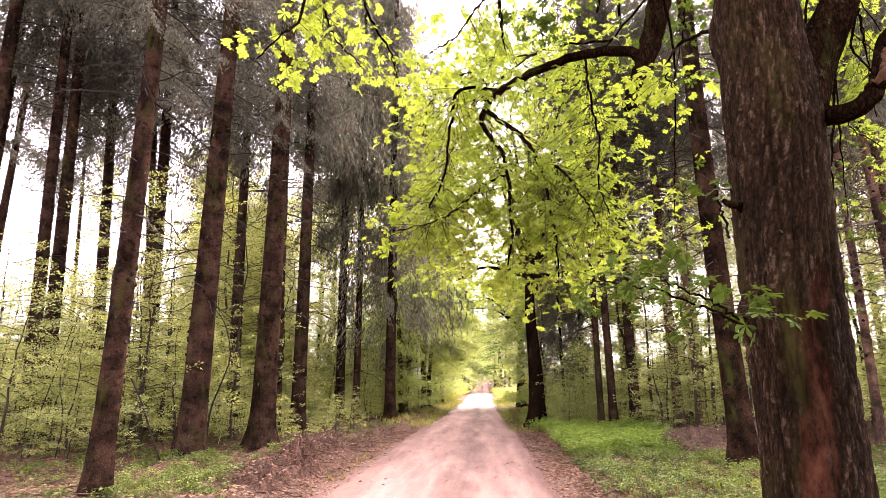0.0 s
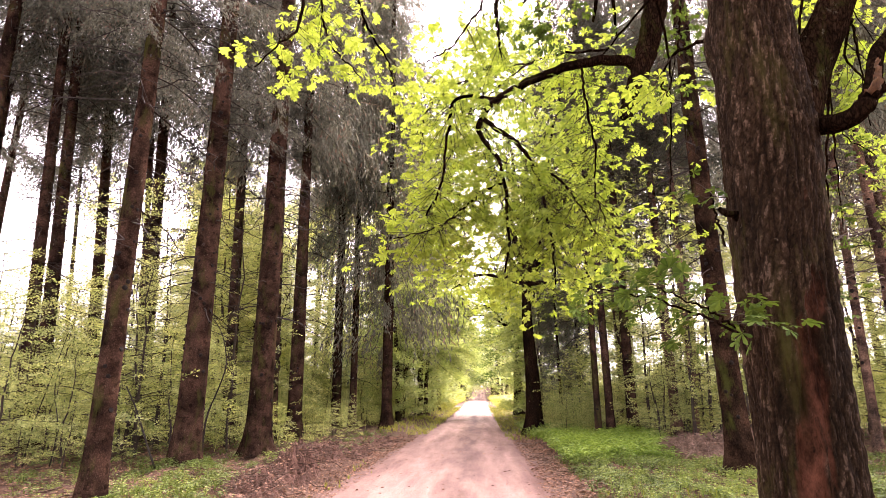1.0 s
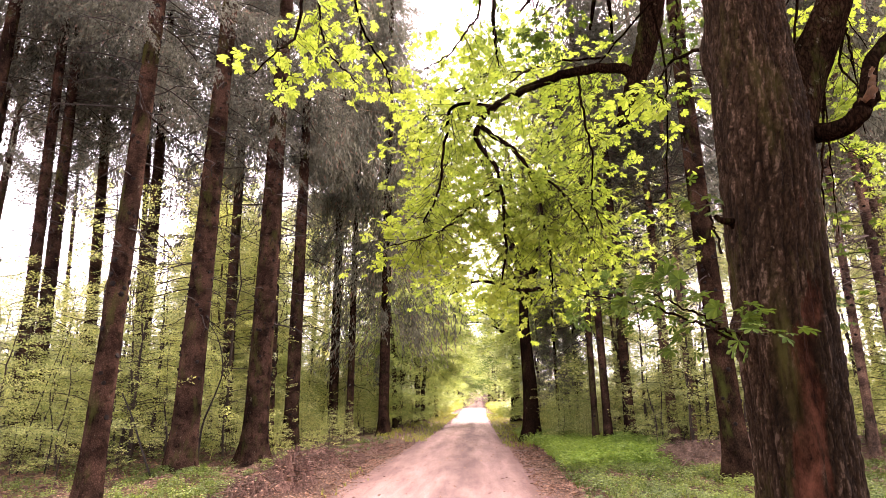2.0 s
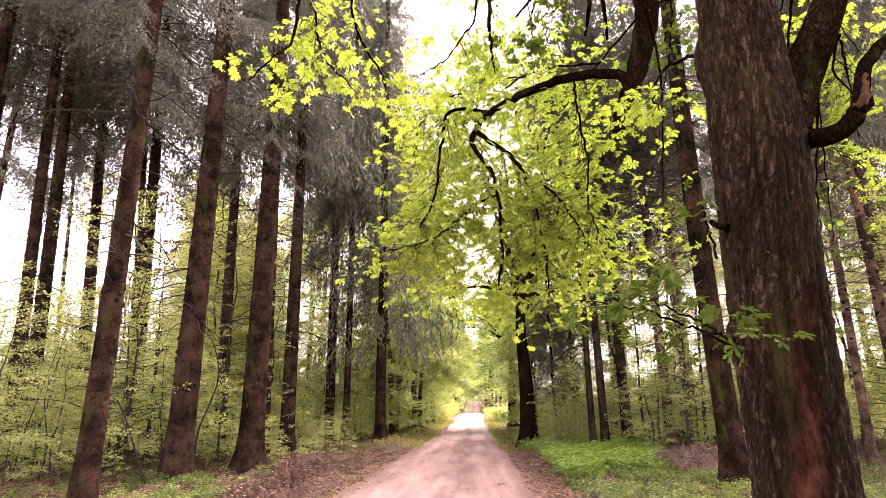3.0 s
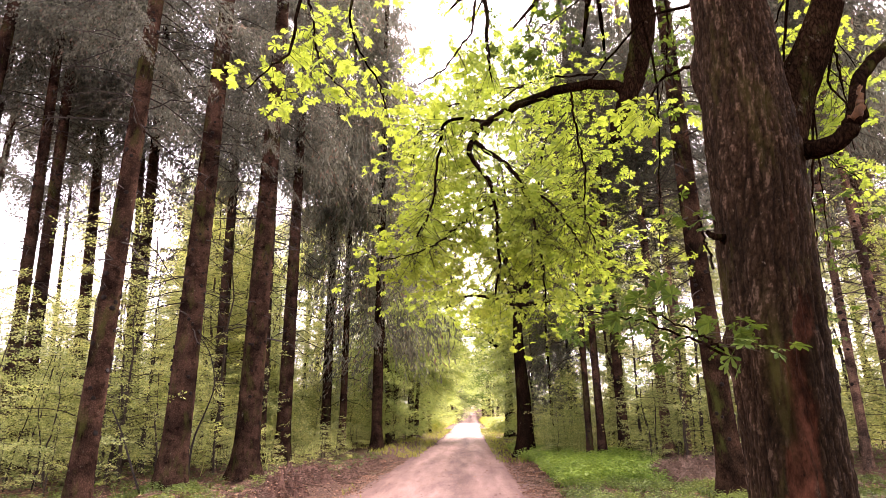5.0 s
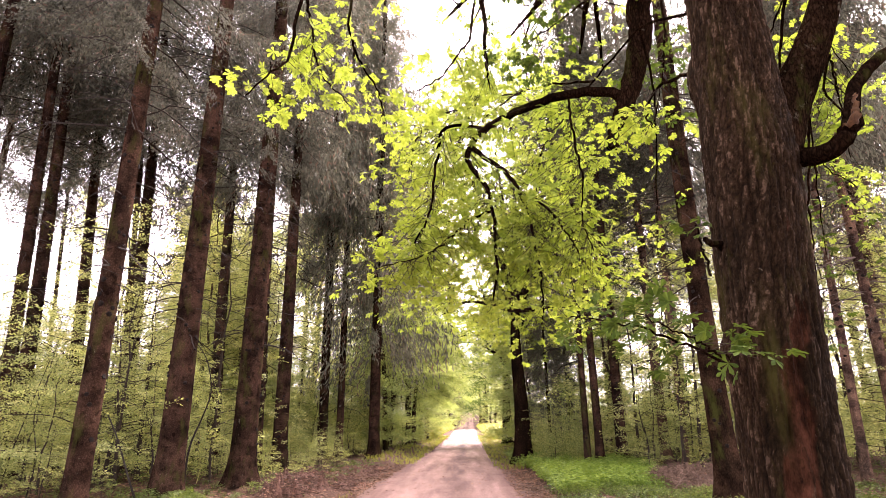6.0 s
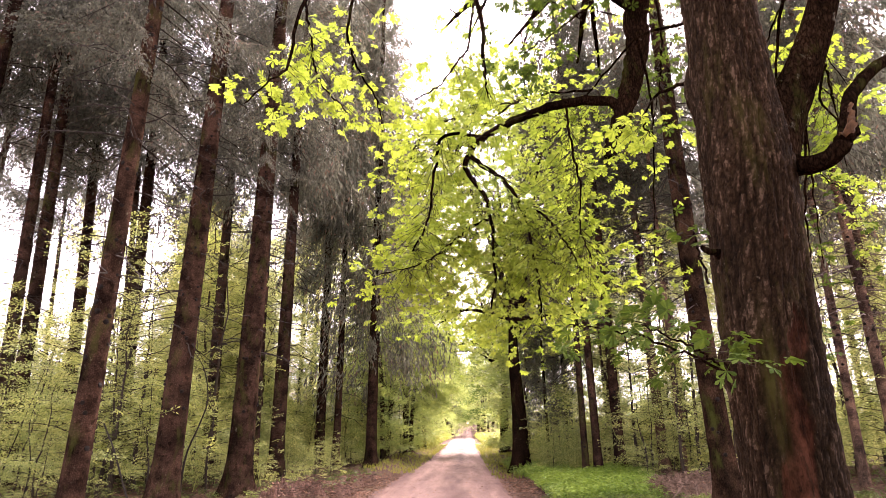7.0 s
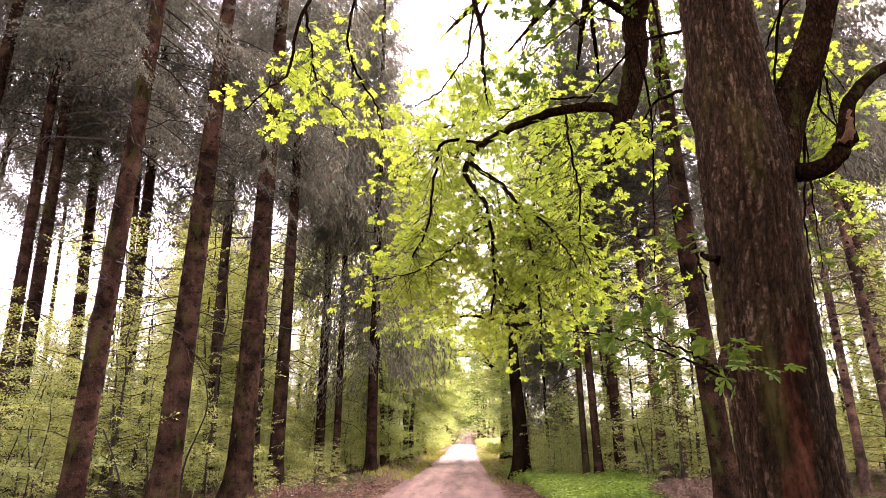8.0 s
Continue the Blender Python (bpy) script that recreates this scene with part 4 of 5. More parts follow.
def limb(tree, name, points, thick, thin, sides=8, n=28, rough=0.02, material=None, taper=1.0, wobble=0.006):
    g = Geo()
    p = spline(points, n)
    p[1:-1] += rng.normal(0, wobble, (n - 2, 3))
    tube(g, p, thin + (thick - thin) * np.linspace(1, 0, n) ** taper, sides, rough)
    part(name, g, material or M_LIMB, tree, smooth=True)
    return p


def fan_leaves(geo, at, aim, size, spread=0.45):
    """Palmate leaves at points, turned outwards and drooping."""
    n = len(at)
    up = np.tile([0, 0, 1.0], (n, 1)) + rng.normal(0, spread, (n, 3))
    turns = frames(aim + [0, 0, -0.18], up)
    pick = rng.integers(0, len(PALMS), n)
    sz = size * rng.uniform(0.6, 1.2, n)
    for k, (tv, tq) in enumerate(PALMS):
        s = pick == k
        stamp(geo, tv, tq, at[s], turns[s], sz[s])


def leafy(leaves, twigs, path, count, size, reach=0.3, start=0.15, drop=0.1, away=0.0, lowest=0.0):
    """Side twigs along a branch, each ending in a few palmate leaves."""
    path = np.asarray(path)
    for _ in range(count):
        t = rng.uniform(start, 1.0)
        i = min(int(t * (len(path) - 1)), len(path) - 2)
        p0 = path[i]
        d = unit(rng.normal(0, 1, 3) * [1, 1, 0.45] + unit(path[i + 1] - path[i]) * 0.5 + [0, away, -drop])
        length = reach * rng.uniform(0.35, 1.3)
        s = np.linspace(0, 1, 4)[:, None]
        p = p0 + length * (d * s + np.array([0, 0, -0.2]) * s**2)
        if p[-1, 2] < lowest or p[-1, 0] > 1.05 and p[-1, 1] < 5.05 and 3.9 < p[-1, 2] < 5.6:
            continue
        tube(twigs, p, np.linspace(0.0028, 0.0015, 4), 3)
        m = int(rng.integers(3, 6))
        aim = unit(d * 0.7 + rng.normal(0, 0.8, (m, 3)) * [1, 1, 0.35])
        fan_leaves(leaves, p[-1] + aim * 0.08 + rng.normal(0, 0.03, (m, 3)), aim, size)


rng = np.random.default_rng(16)
chestnut = tagged(new("chestnut_tree"), "old chestnut with thick furrowed trunk, arching limb and fresh yellow-green leaves", "tree", "chestnuts along the track")
old_trunk(chestnut)
near_leaves, near_twigs, shade_leaves = Geo(), Geo(), Geo()
limb(chestnut, "limb", [(1.70, 3.25, 5.9), (1.74, 3.9, 6.5), (1.78, 4.6, 6.3), (1.75, 4.95, 5.7), (1.71, 4.95, 5.23), (1.59, 4.94, 4.82), (1.48, 4.91, 4.52), (1.38, 4.92, 4.28), (1.33, 4.91, 4.12)], 0.15, 0.05, 14, 50, 0.05, None, 0.8)
arms = [
    ("branch", [(1.51, 4.94, 4.62), (1.33, 4.91, 4.70), (1.01, 4.94, 4.71), (0.71, 4.99, 4.64), (0.40, 5.05, 4.54), (0.20, 5.11, 4.44), (0.08, 5.19, 4.32), (0.04, 5.22, 4.20)], 0.05, 0.026, 26, 0.5),
    ("branch", [(0.04, 5.22, 4.20), (0.14, 5.26, 4.06), (0.24, 5.31, 3.91), (0.27, 5.31, 3.71), (0.29, 5.35, 3.39), (0.29, 5.37, 3.13), (0.25, 5.38, 2.87)], 0.026, 0.008, 42, 0.36),
    ("branch", [(0.08, 5.19, 4.32), (0.24, 5.23, 4.20), (0.42, 5.19, 4.03), (0.54, 5.20, 3.79), (0.60, 5.21, 3.60), (0.63, 5.23, 3.34), (0.68, 5.26, 3.03), (0.69, 5.34, 2.74)], 0.024, 0.007, 44, 0.38),
    ("branch", [(0.20, 5.11, 4.47), (-0.01, 5.04, 4.47), (-0.18, 5.00, 4.39), (-0.22, 5.00, 4.18), (-0.27, 4.99, 3.82), (-0.30, 5.04, 3.62), (-0.38, 4.99, 3.40), (-0.47, 5.02, 3.26)], 0.018, 0.006, 34, 0.3),
    ("branch", [(0.27, 5.31, 3.72), (0.04, 5.18, 3.56), (-0.18, 5.12, 3.34), (-0.38, 4.95, 3.17), (-0.70, 4.86, 3.06)], 0.012, 0.004, 26, 0.25),
    ("branch", [(0.99, 4.95, 4.66), (0.99, 4.92, 4.38), (1.01, 4.89, 4.09), (1.04, 4.87, 3.81), (1.02, 4.95, 3.49), (1.09, 4.94, 3.18)], 0.012, 0.005, 30, 0.36),
    ("branch", [(0.54, 5.20, 3.79), (0.71, 5.18, 3.71), (0.82, 5.13, 3.56), (0.94, 5.09, 3.34), (1.04, 5.15, 3.14)], 0.014, 0.005, 26, 0.3),
    ("branch", [(1.75, 4.95, 5.70), (0.70, 4.50, 6.10), (0.17, 4.30, 5.73), (0.23, 4.54, 5.24), (0.22, 4.61, 4.96), (0.24, 4.66, 4.79), (0.26, 4.70, 4.63)], 0.04, 0.005, 10, 0.3),
    ("branch", [(0.17, 4.30, 5.73), (0.11, 4.64, 5.21), (0.0, 4.69, 5.02), (-0.20, 4.83, 4.84), (-0.42, 4.93, 4.78)], 0.014, 0.005, 16, 0.3),
    ("branch", [(1.70, 3.25, 6.0), (0.60, 3.60, 6.7), (-0.58, 3.81, 5.95), (-1.17, 3.79, 4.98), (-1.24, 3.80, 4.54), (-1.28, 3.76, 4.32), (-1.39, 3.69, 4.15), (-1.50, 3.63, 3.96)], 0.022, 0.004, 8, 0.2),
    ("branch", [(-0.58, 3.81, 5.85), (-0.91, 4.18, 5.14), (-0.87, 4.28, 4.78), (-0.70, 4.38, 4.46), (-0.65, 4.43, 4.28)], 0.014, 0.004, 12, 0.25),
    ("branch", [(-1.17, 3.79, 4.98), (-1.16, 3.97, 4.72), (-1.09, 4.05, 4.42), (-0.88, 4.13, 4.17)], 0.012, 0.004, 8, 0.25),
    ("branch", [(1.29, 3.05, 1.97), (1.17, 2.98, 2.02), (1.05, 3.02, 2.09), (0.94, 3.15, 2.18), (0.86, 3.34, 2.24), (0.74, 3.46, 2.30), (0.62, 3.56, 2.34)], 0.008, 0.003, -20, 0.16),
    ("branch", [(1.29, 3.04, 2.0), (1.10, 2.86, 2.05), (0.96, 2.85, 2.13), (0.83, 2.93, 2.22)], 0.007, 0.003, -13, 0.14),
    ("branch", [(1.55, 3.51, 3.97), (1.44, 3.61, 3.96), (1.34, 3.71, 3.93), (1.28, 3.75, 3.78), (1.32, 3.78, 3.69)], 0.014, 0.004, 7, 0.25),
    ("branch", [(1.39, 3.37, 2.52), (1.41, 3.50, 2.80), (1.42, 3.57, 2.94)], 0.008, 0.003, -4, 0.2),
]
for name, pts, thick, thin, count, reach in arms:
    p = limb(chestnut, name, pts, thick, thin)
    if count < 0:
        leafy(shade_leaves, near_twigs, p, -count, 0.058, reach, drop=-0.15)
    else:
        leafy(near_leaves, near_twigs, p, int(count * 3.4), 0.054, reach * 1.3, away=1.2, drop=0.0, lowest=2.42)
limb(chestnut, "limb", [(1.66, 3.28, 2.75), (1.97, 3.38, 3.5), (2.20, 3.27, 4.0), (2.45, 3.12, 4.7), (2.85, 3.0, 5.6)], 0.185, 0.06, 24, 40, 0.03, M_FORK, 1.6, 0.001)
p = limb(chestnut, "limb", [(1.78, 3.28, 3.18), (1.90, 3.20, 3.18), (1.94, 3.14, 3.13), (1.99, 3.04, 3.12), (2.05, 2.98, 3.17), (2.09, 2.97, 3.24), (2.13, 2.99, 3.34), (2.24, 3.05, 3.54), (2.46, 3.11, 3.75), (2.78, 3.2, 3.98), (3.1, 3.3, 4.4)], 0.059, 0.028, 14, 40, 0.02)
limb(chestnut, "branch_stub", [(1.42, 3.18, 2.62), (1.36, 3.15, 2.635), (1.31, 3.13, 2.64), (1.285, 3.12, 2.655)], 0.024, 0.012, 9, 10, 0.12)
limb(chestnut, "broken_wood", [(2.05, 2.95, 3.20), (2.075, 2.92, 3.25), (2.10, 2.92, 3.33), (2.125, 2.93, 3.40)], 0.028, 0.004, 9, 16, 0.35, M_PALEWOOD)
for pts, count in (([(2.16, 3.31, 3.95), (2.5, 3.9, 4.3), (2.9, 4.6, 4.2), (3.2, 5.2, 3.8), (3.4, 5.6, 3.3)], 14), ([(2.5, 3.9, 4.3), (2.9, 4.2, 4.5), (3.3, 4.8, 4.5), (3.7, 5.4, 4.2)], 11), ([(2.9, 4.6, 4.2), (3.0, 5.0, 3.7), (3.1, 5.3, 3.1), (3.2, 5.5, 2.6)], 9),
                   ([(1.55, 3.5, 4.4), (1.5, 4.3, 4.9), (1.3, 5.2, 5.0), (0.9, 6.2, 4.8), (0.6, 7.0, 4.4)], 36), ([(1.5, 4.3, 4.9), (1.9, 5.3, 4.8), (2.1, 6.2, 4.2), (2.2, 6.8, 3.5)], 10), ([(1.3, 5.2, 5.0), (0.7, 5.8, 5.3), (0.1, 6.5, 5.2), (-0.4, 7.0, 4.8)], 34), ([(0.7, 5.8, 5.3), (0.2, 6.6, 5.6), (-0.1, 7.0, 5.2), (-0.4, 7.1, 4.6), (-0.6, 7.1, 4.0)], 36),
                   ([(0.1, 6.5, 5.2), (0.2, 7.1, 4.8), (0.1, 7.4, 4.3), (-0.1, 7.2, 3.6), (-0.2, 7.0, 3.2)], 36), ([(0.9, 6.2, 4.8), (0.9, 6.9, 4.6), (1.0, 7.4, 4.2), (1.3, 7.5, 3.7), (1.4, 7.4, 3.3)], 30), ([(0.1, 6.5, 5.2), (0.2, 6.9, 5.9), (0.4, 7.2, 6.2), (0.8, 7.3, 5.9)], 30), ([(0.4, 7.2, 6.2), (0.1, 7.3, 6.5), (0.0, 7.3, 6.1), (-0.1, 7.3, 5.6)], 28), ([(0.8, 7.3, 5.9), (0.9, 7.2, 6.5), (0.7, 7.0, 6.6), (0.4, 6.8, 6.3)], 28), ([(0.8, 7.3, 5.9), (1.1, 7.4, 5.8), (1.2, 7.3, 5.4), (1.1, 7.2, 5.0)], 24),
                   ([(0.2, 6.6, 5.6), (-0.2, 6.4, 5.4), (-0.5, 6.2, 5.0), (-0.6, 6.1, 4.5)], 30), ([(0.4, 7.2, 6.2), (0.0, 7.2, 6.0), (-0.3, 7.2, 5.6), (-0.4, 7.2, 5.2)], 30),
                   ([(-0.1, 7.0, 5.2), (0.1, 6.8, 4.7), (0.2, 6.6, 4.3), (0.1, 6.5, 3.8)], 26), ([(2.6, 3.2, 4.9), (2.9, 3.9, 5.3), (3.2, 4.6, 5.2), (3.6, 5.2, 4.8)], 22), ([(2.9, 3.9, 5.3), (3.0, 4.6, 4.9), (3.1, 5.0, 4.5), (3.3, 5.3, 4.0)], 16), ([(2.9, 3.9, 5.3), (3.1, 4.6, 5.1), (3.35, 5.0, 4.9), (3.6, 5.1, 4.7)], 22), ([(2.9, 4.2, 4.5), (3.2, 4.8, 4.55), (3.45, 5.0, 4.4), (3.5, 5.5, 4.2), (3.75, 5.5, 3.95)], 24), ([(2.85, 3.2, 5.5), (3.1, 4.2, 5.6), (3.3, 4.8, 5.6), (3.6, 5.2, 5.4), (3.9, 5.4, 5.1)], 34), ([(3.1, 4.2, 5.6), (3.0, 4.8, 5.5), (3.05, 5.3, 5.3), (3.1, 5.6, 4.9)], 30)):
    leafy(shade_leaves if pts[0][0] > 2 and pts[-1][2] < 3.6 else near_leaves, near_twigs, limb(chestnut, "branch", pts, 0.012, 0.004), int(count * (3.4 if pts[0][1] > 5.5 else 2.3)), 0.055, 0.45)
# leaves under the limb also take the green darkened for shade
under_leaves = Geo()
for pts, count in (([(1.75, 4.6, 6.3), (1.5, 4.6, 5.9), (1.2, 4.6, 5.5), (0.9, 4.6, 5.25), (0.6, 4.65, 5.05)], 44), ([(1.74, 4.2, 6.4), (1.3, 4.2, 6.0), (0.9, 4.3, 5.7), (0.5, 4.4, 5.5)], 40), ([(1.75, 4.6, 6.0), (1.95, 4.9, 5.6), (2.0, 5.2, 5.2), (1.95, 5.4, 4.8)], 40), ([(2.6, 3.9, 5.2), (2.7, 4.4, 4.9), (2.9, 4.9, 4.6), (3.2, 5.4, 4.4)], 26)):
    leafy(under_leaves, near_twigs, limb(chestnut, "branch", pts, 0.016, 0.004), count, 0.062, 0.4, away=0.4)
part("under_spray", under_leaves, M_CHSHADE, chestnut, "leaves close under the limb, their green darkened to imitate shade")["kind"] = "stuff"
part("twigwork", near_twigs, M_TWIG, chestnut)["kind"] = "stuff"
part("crown", near_leaves, M_CHLEAF, chestnut, "fresh yellow-green palmate leaves")
part("shade_spray", shade_leaves, M_CHSHADE, chestnut, "leaves on the side shoots, their green darkened to imitate shade")["kind"] = "stuff"


def far_fans(geo, at, aim, size):
    n = len(at)
    turns = frames(aim + [0, 0, -0.2], np.tile([0, 0, 1.0], (n, 1)) + rng.normal(0, 0.45, (n, 3)))
    pick, sz = rng.integers(0, 5, n), size * rng.uniform(0.6, 1.2, n)
    for k, (tv, tq) in enumerate(FANS):
        s = pick == k
        stamp(geo, tv, tq, at[s], turns[s], sz[s])


def chestnut_crown(tree, base, tops, clusters, size, material):
    """Limbs from base to the tops, with clusters of leaves round each limb's outer half."""
    wood, leaves = Geo(), Geo()
    base = np.array(base, float)
    for top in tops:
        top = np.array(top, float)
        mid = (base + top) / 2 + [0, 0, 0.12 * np.linalg.norm(top - base)] + rng.normal(0, 0.25, 3)
        p = spline([base, mid, top], 14)
        tube(wood, p, np.linspace(0.1, 0.015, 14), 6, 0.05)
        for _ in range(clusters):
            i = int(rng.integers(5, 14))
            d = unit(rng.normal(0, 1, 3) * [1, 1, 0.7])
            q = p[i] + d * rng.uniform(0.3, 1.0) * 0.42 * np.linalg.norm(top - base)
            if rng.uniform() < 0.35:
                tube(wood, spline([p[i], (p[i] + q) / 2 + [0, 0, 0.15], q], 4), [0.012, 0.01, 0.007, 0.004], 3)
            m = 5
            aim = unit(rng.normal(0, 1, (m, 3)) * [1, 1, 0.4])
            far_fans(leaves, q + aim * 0.12 + rng.normal(0, 0.08, (m, 3)), aim, size)
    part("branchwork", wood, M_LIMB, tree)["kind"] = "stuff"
    part("crown", leaves, material, tree)


def row_chestnut(x, y, dia, fork, reach, clusters, size=0.17):
    tree = tagged(new("chestnut_tree"), "dark-trunked chestnut in fresh yellow-green leaf beside the track", "tree", "chestnuts along the track")
    g, path, r = stem(x, y, dia, fork + 3, (0, 0), 0.05, 18, 0.05, 0.2)
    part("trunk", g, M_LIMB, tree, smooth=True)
    z = zat(x, y)
    tops = []
    for k in range(15):
        a, up = k * 2.4 + rng.normal(0, 0.3), rng.uniform(0.0, 1.0)
        rr = reach * (0.55 + 0.45 * math.sin(math.pi * min(up + 0.25, 1)))
        tops.append((x + math.cos(a) * rr, y + math.sin(a) * rr, z + fork - 1.0 + up * reach * 2.0))
    chestnut_crown(tree, (x, y, z + fork), tops, clusters, size, M_CHLEAF)


rng = np.random.default_rng(17)
row_chestnut(1.91, 23.56, 0.60, 5.6, 4.6, 46, 0.135)
row_chestnut(2.4, 40.0, 0.55, 5.0, 4.4, 50, 0.2)
# unseen tree added behind the camera, to shade the near ground
row_chestnut(1.9, 12.5 - 21.0, 0.6, 5.0, 4.5, 30)
# the old tree's upper crown; the ring of tops is unseen, added for shade
tops = [(1.7 + 3.4 * math.cos(k * 2.4), 3.4 + 3.4 * math.sin(k * 2.4), 7.2 + 4.0 * ((k * 5) % 7) / 7) for k in range(11)]
forward = [(0.6, 6.2, 6.3), (1.6, 7.0, 6.6), (2.9, 6.4, 6.0), (-0.2, 6.5, 6.8), (1.0, 8.0, 7.6), (2.2, 8.2, 7.2), (0.2, 8.4, 8.2), (3.6, 7.6, 7.0)]
chestnut_crown(chestnut, (1.7, 3.25, 6.3), [p for p in tops if p[1] > 3.2], 6, 0.13, M_CHLEAF)
# unseen near-side tops, leafed more densely to shade the upper trunk
chestnut_crown(chestnut, (1.7, 3.25, 6.0), [p for p in tops if p[1] <= 3.2], 26, 0.14, M_CHLEAF)
chestnut_crown(chestnut, (1.7, 3.25, 6.2), forward, 11, 0.085, M_CHLEAF)

rng = np.random.default_rng(18)
# ---- undergrowth and litter ----
def herb_form(seed, count, size, tall):
    """A low plant with leaves on a few stalks."""
    r = np.random.default_rng(seed)
    vs = []
    for k in range(count):
        a = r.uniform(0, 6.28)
        h = tall * r.uniform(0.35, 1.0)
        out = r.uniform(0.2, 1.0) * tall * 0.5
        s = size * r.uniform(0.6, 1.2)
        v = np.array([[0, 0, 0], [0.5, 0.36, 0.08], [1, 0, -0.12], [0.5, -0.36, 0.08]]) * s
        c, sn = math.cos(a), math.sin(a)
        v = v @ np.array([[c, sn, 0], [-sn, c, 0], [0, 0, 1]]) + [c * out, sn * out, h]
        vs.append(v)
        if k % 2 == 0:
            vs.append(np.array([[-0.004, 0, 0], [0.004, 0, 0], [c * out + 0.003, sn * out, h], [c * out - 0.003, sn * out, h]]))
    return np.vstack(vs), np.arange(4 * len(vs)).reshape(-1, 4)


HERBS = [herb_form(s, 9, 0.075, 0.22) for s in range(4)]
LOWHERBS = [herb_form(10 + s, 8, 0.05, 0.10) for s in range(4)]


def tuft_form(seed, blades=9, tall=0.22):
    r = np.random.default_rng(seed)
    vs = []
    for _ in range(blades):
        a, h, b = r.uniform(0, 6.28), tall * r.uniform(0.5, 1.2), r.uniform(0.2, 0.9)
        d, w = np.array([math.cos(a), math.sin(a), 0]), np.array([-math.sin(a), math.cos(a), 0]) * 0.005
        p0, p1, p2 = d * 0.02, d * (0.02 + 0.2 * b * h) + [0, 0, h * 0.6], d * (0.02 + b * h) + [0, 0, h * (1 - 0.4 * b)]
        vs += [np.array([p0 - w, p0 + w, p1 + w * 0.8, p1 - w * 0.8]), np.array([p1 - w * 0.8, p1 + w * 0.8, p2 + w * 0.1, p2 - w * 0.1])]
    return np.vstack(vs), np.arange(4 * len(vs)).reshape(-1, 4)


TUFTS = [tuft_form(s) for s in range(4)]


def strewn(name, forms, material, xs, ys, low, high, label, category, tilt=0.15, lift=0.0):
    n, g = len(xs), Geo()
    at = np.stack([xs, ys, height(xs, ys) + lift], -1)
    a = rng.uniform(0, 6.28, n)
    turns = frames(np.stack([np.cos(a), np.sin(a), 0 * a], -1), np.tile([0, 0, 1.0], (n, 1)) + rng.normal(0, tilt, (n, 3)))
    pick, sz = rng.integers(0, len(forms), n), rng.uniform(low, high, n)
    for k, (tv, tq) in enumerate(forms):
        s = pick == k
        stamp(g, tv, tq, at[s], turns[s], sz[s])
    return tagged(part(name, g, material), label, category, kind="stuff")


def field(n, x0, x1, y0, y1, keep=None):
    x, y = rng.uniform(x0, x1, n), rng.uniform(y0, y1, n)
    if keep is not None:
        k = keep(x, y)
        x, y = x[k], y[k]
    return x, y


def both(*pairs):
    return np.concatenate([p[0] for p in pairs]), np.concatenate([p[1] for p in pairs])


def patchy(s, seed, cut):
    return lambda x, y: wave(x, y, s, seed) + rng.normal(0, 0.25, len(x)) > cut


x, y = both(field(2600, 1.9, 5.4, 13.5, 21.5, lambda x, y: (x - 1.6 > 0.25 * wave(x, y, 2, 5)) & (x < 2.2 + 0.24 * (y - 6))), field(500, 1.6, 3.5, 21, 30))
strewn("green_herbs", HERBS, M_HERB, x, y, 0.8, 1.55, "dense bright-green herbs on the track verge", "herbs")
x, y = both(field(2600, 1.7, 9, 7, 15, patchy(2.0, 31, -0.3)), field(7000, -12, -3.2, 6, 24, patchy(1.6, 32, 0.35)), field(420, -5.6, -3.7, 8.6, 12.6), field(260, -7.0, -5.6, 12.2, 14.2), field(1500, 5, 16, 14, 30), field(3000, -11, -3.2, -9, 6, patchy(2.2, 32, -0.1)), field(2000, 1.8, 9, -9, 7, patchy(2.0, 31, -0.2)))
strewn("ground_ivy", LOWHERBS, M_DARKLEAF, x, y, 0.7, 1.5, "low dark-green ground cover among leaf litter", "ground cover")
x, y = both(field(500, -10, -3.3, 8, 22, patchy(1.7, 33, 0.5)), field(160, -5.0, -3.9, 14.2, 16.6), field(150, -6.4, -4.2, 8.8, 11.4), field(60, -8.6, -7.0, 10.5, 13.0), field(3000, 1.9, 6, 7.5, 14, patchy(1.3, 36, -0.25)))
strewn("low_herbs", HERBS, M_LOWHERB, x, y, 0.4, 0.85, "fresh light-green low herbs on the forest floor", "herbs")
x, y = both(field(2300, 0.8, 2.6, 21, 64), field(2300, -3.9, -2.0, 24, 64), field(120, 1.8, 3.2, 4.5, 10), field(90, -2.75, -2.2, 9, 16, patchy(1.2, 41, 0.5)))
strewn("grass", TUFTS, M_GRASS, x, y, 0.35, 0.85, "yellowish-green grass tufts along the track", "grass")
DRY = [(np.array([[0, 0, 0], [0.5, 0.35, 0.12], [1, 0, 0.03], [0.5, -0.35, 0.1]]), np.array([[0, 1, 2, 3]])), (np.array([[0, 0, 0.05], [0.5, 0.3, 0], [1, 0, 0.2], [0.5, -0.3, 0.02]]), np.array([[0, 1, 2, 3]]))]
x, y = both(field(34000, -13, -2.5, 6, 20), field(17000, 1.2, 8, 6.5, 18), field(14000, 1.0, 2.05, 5, 24, patchy(0.9, 43, -0.8)), field(2000, -3.1, -2.3, 7, 24), field(420, -2.4, 1.1, 6, 24), field(9000, -10, -2.5, -9, 6), field(7000, 1.2, 9, -9, 6.5), field(90, -2.3, 1.1, -8, 6))
x, y = both((x, y), field(2600, -4.2, -2.5, 8.3, 19))
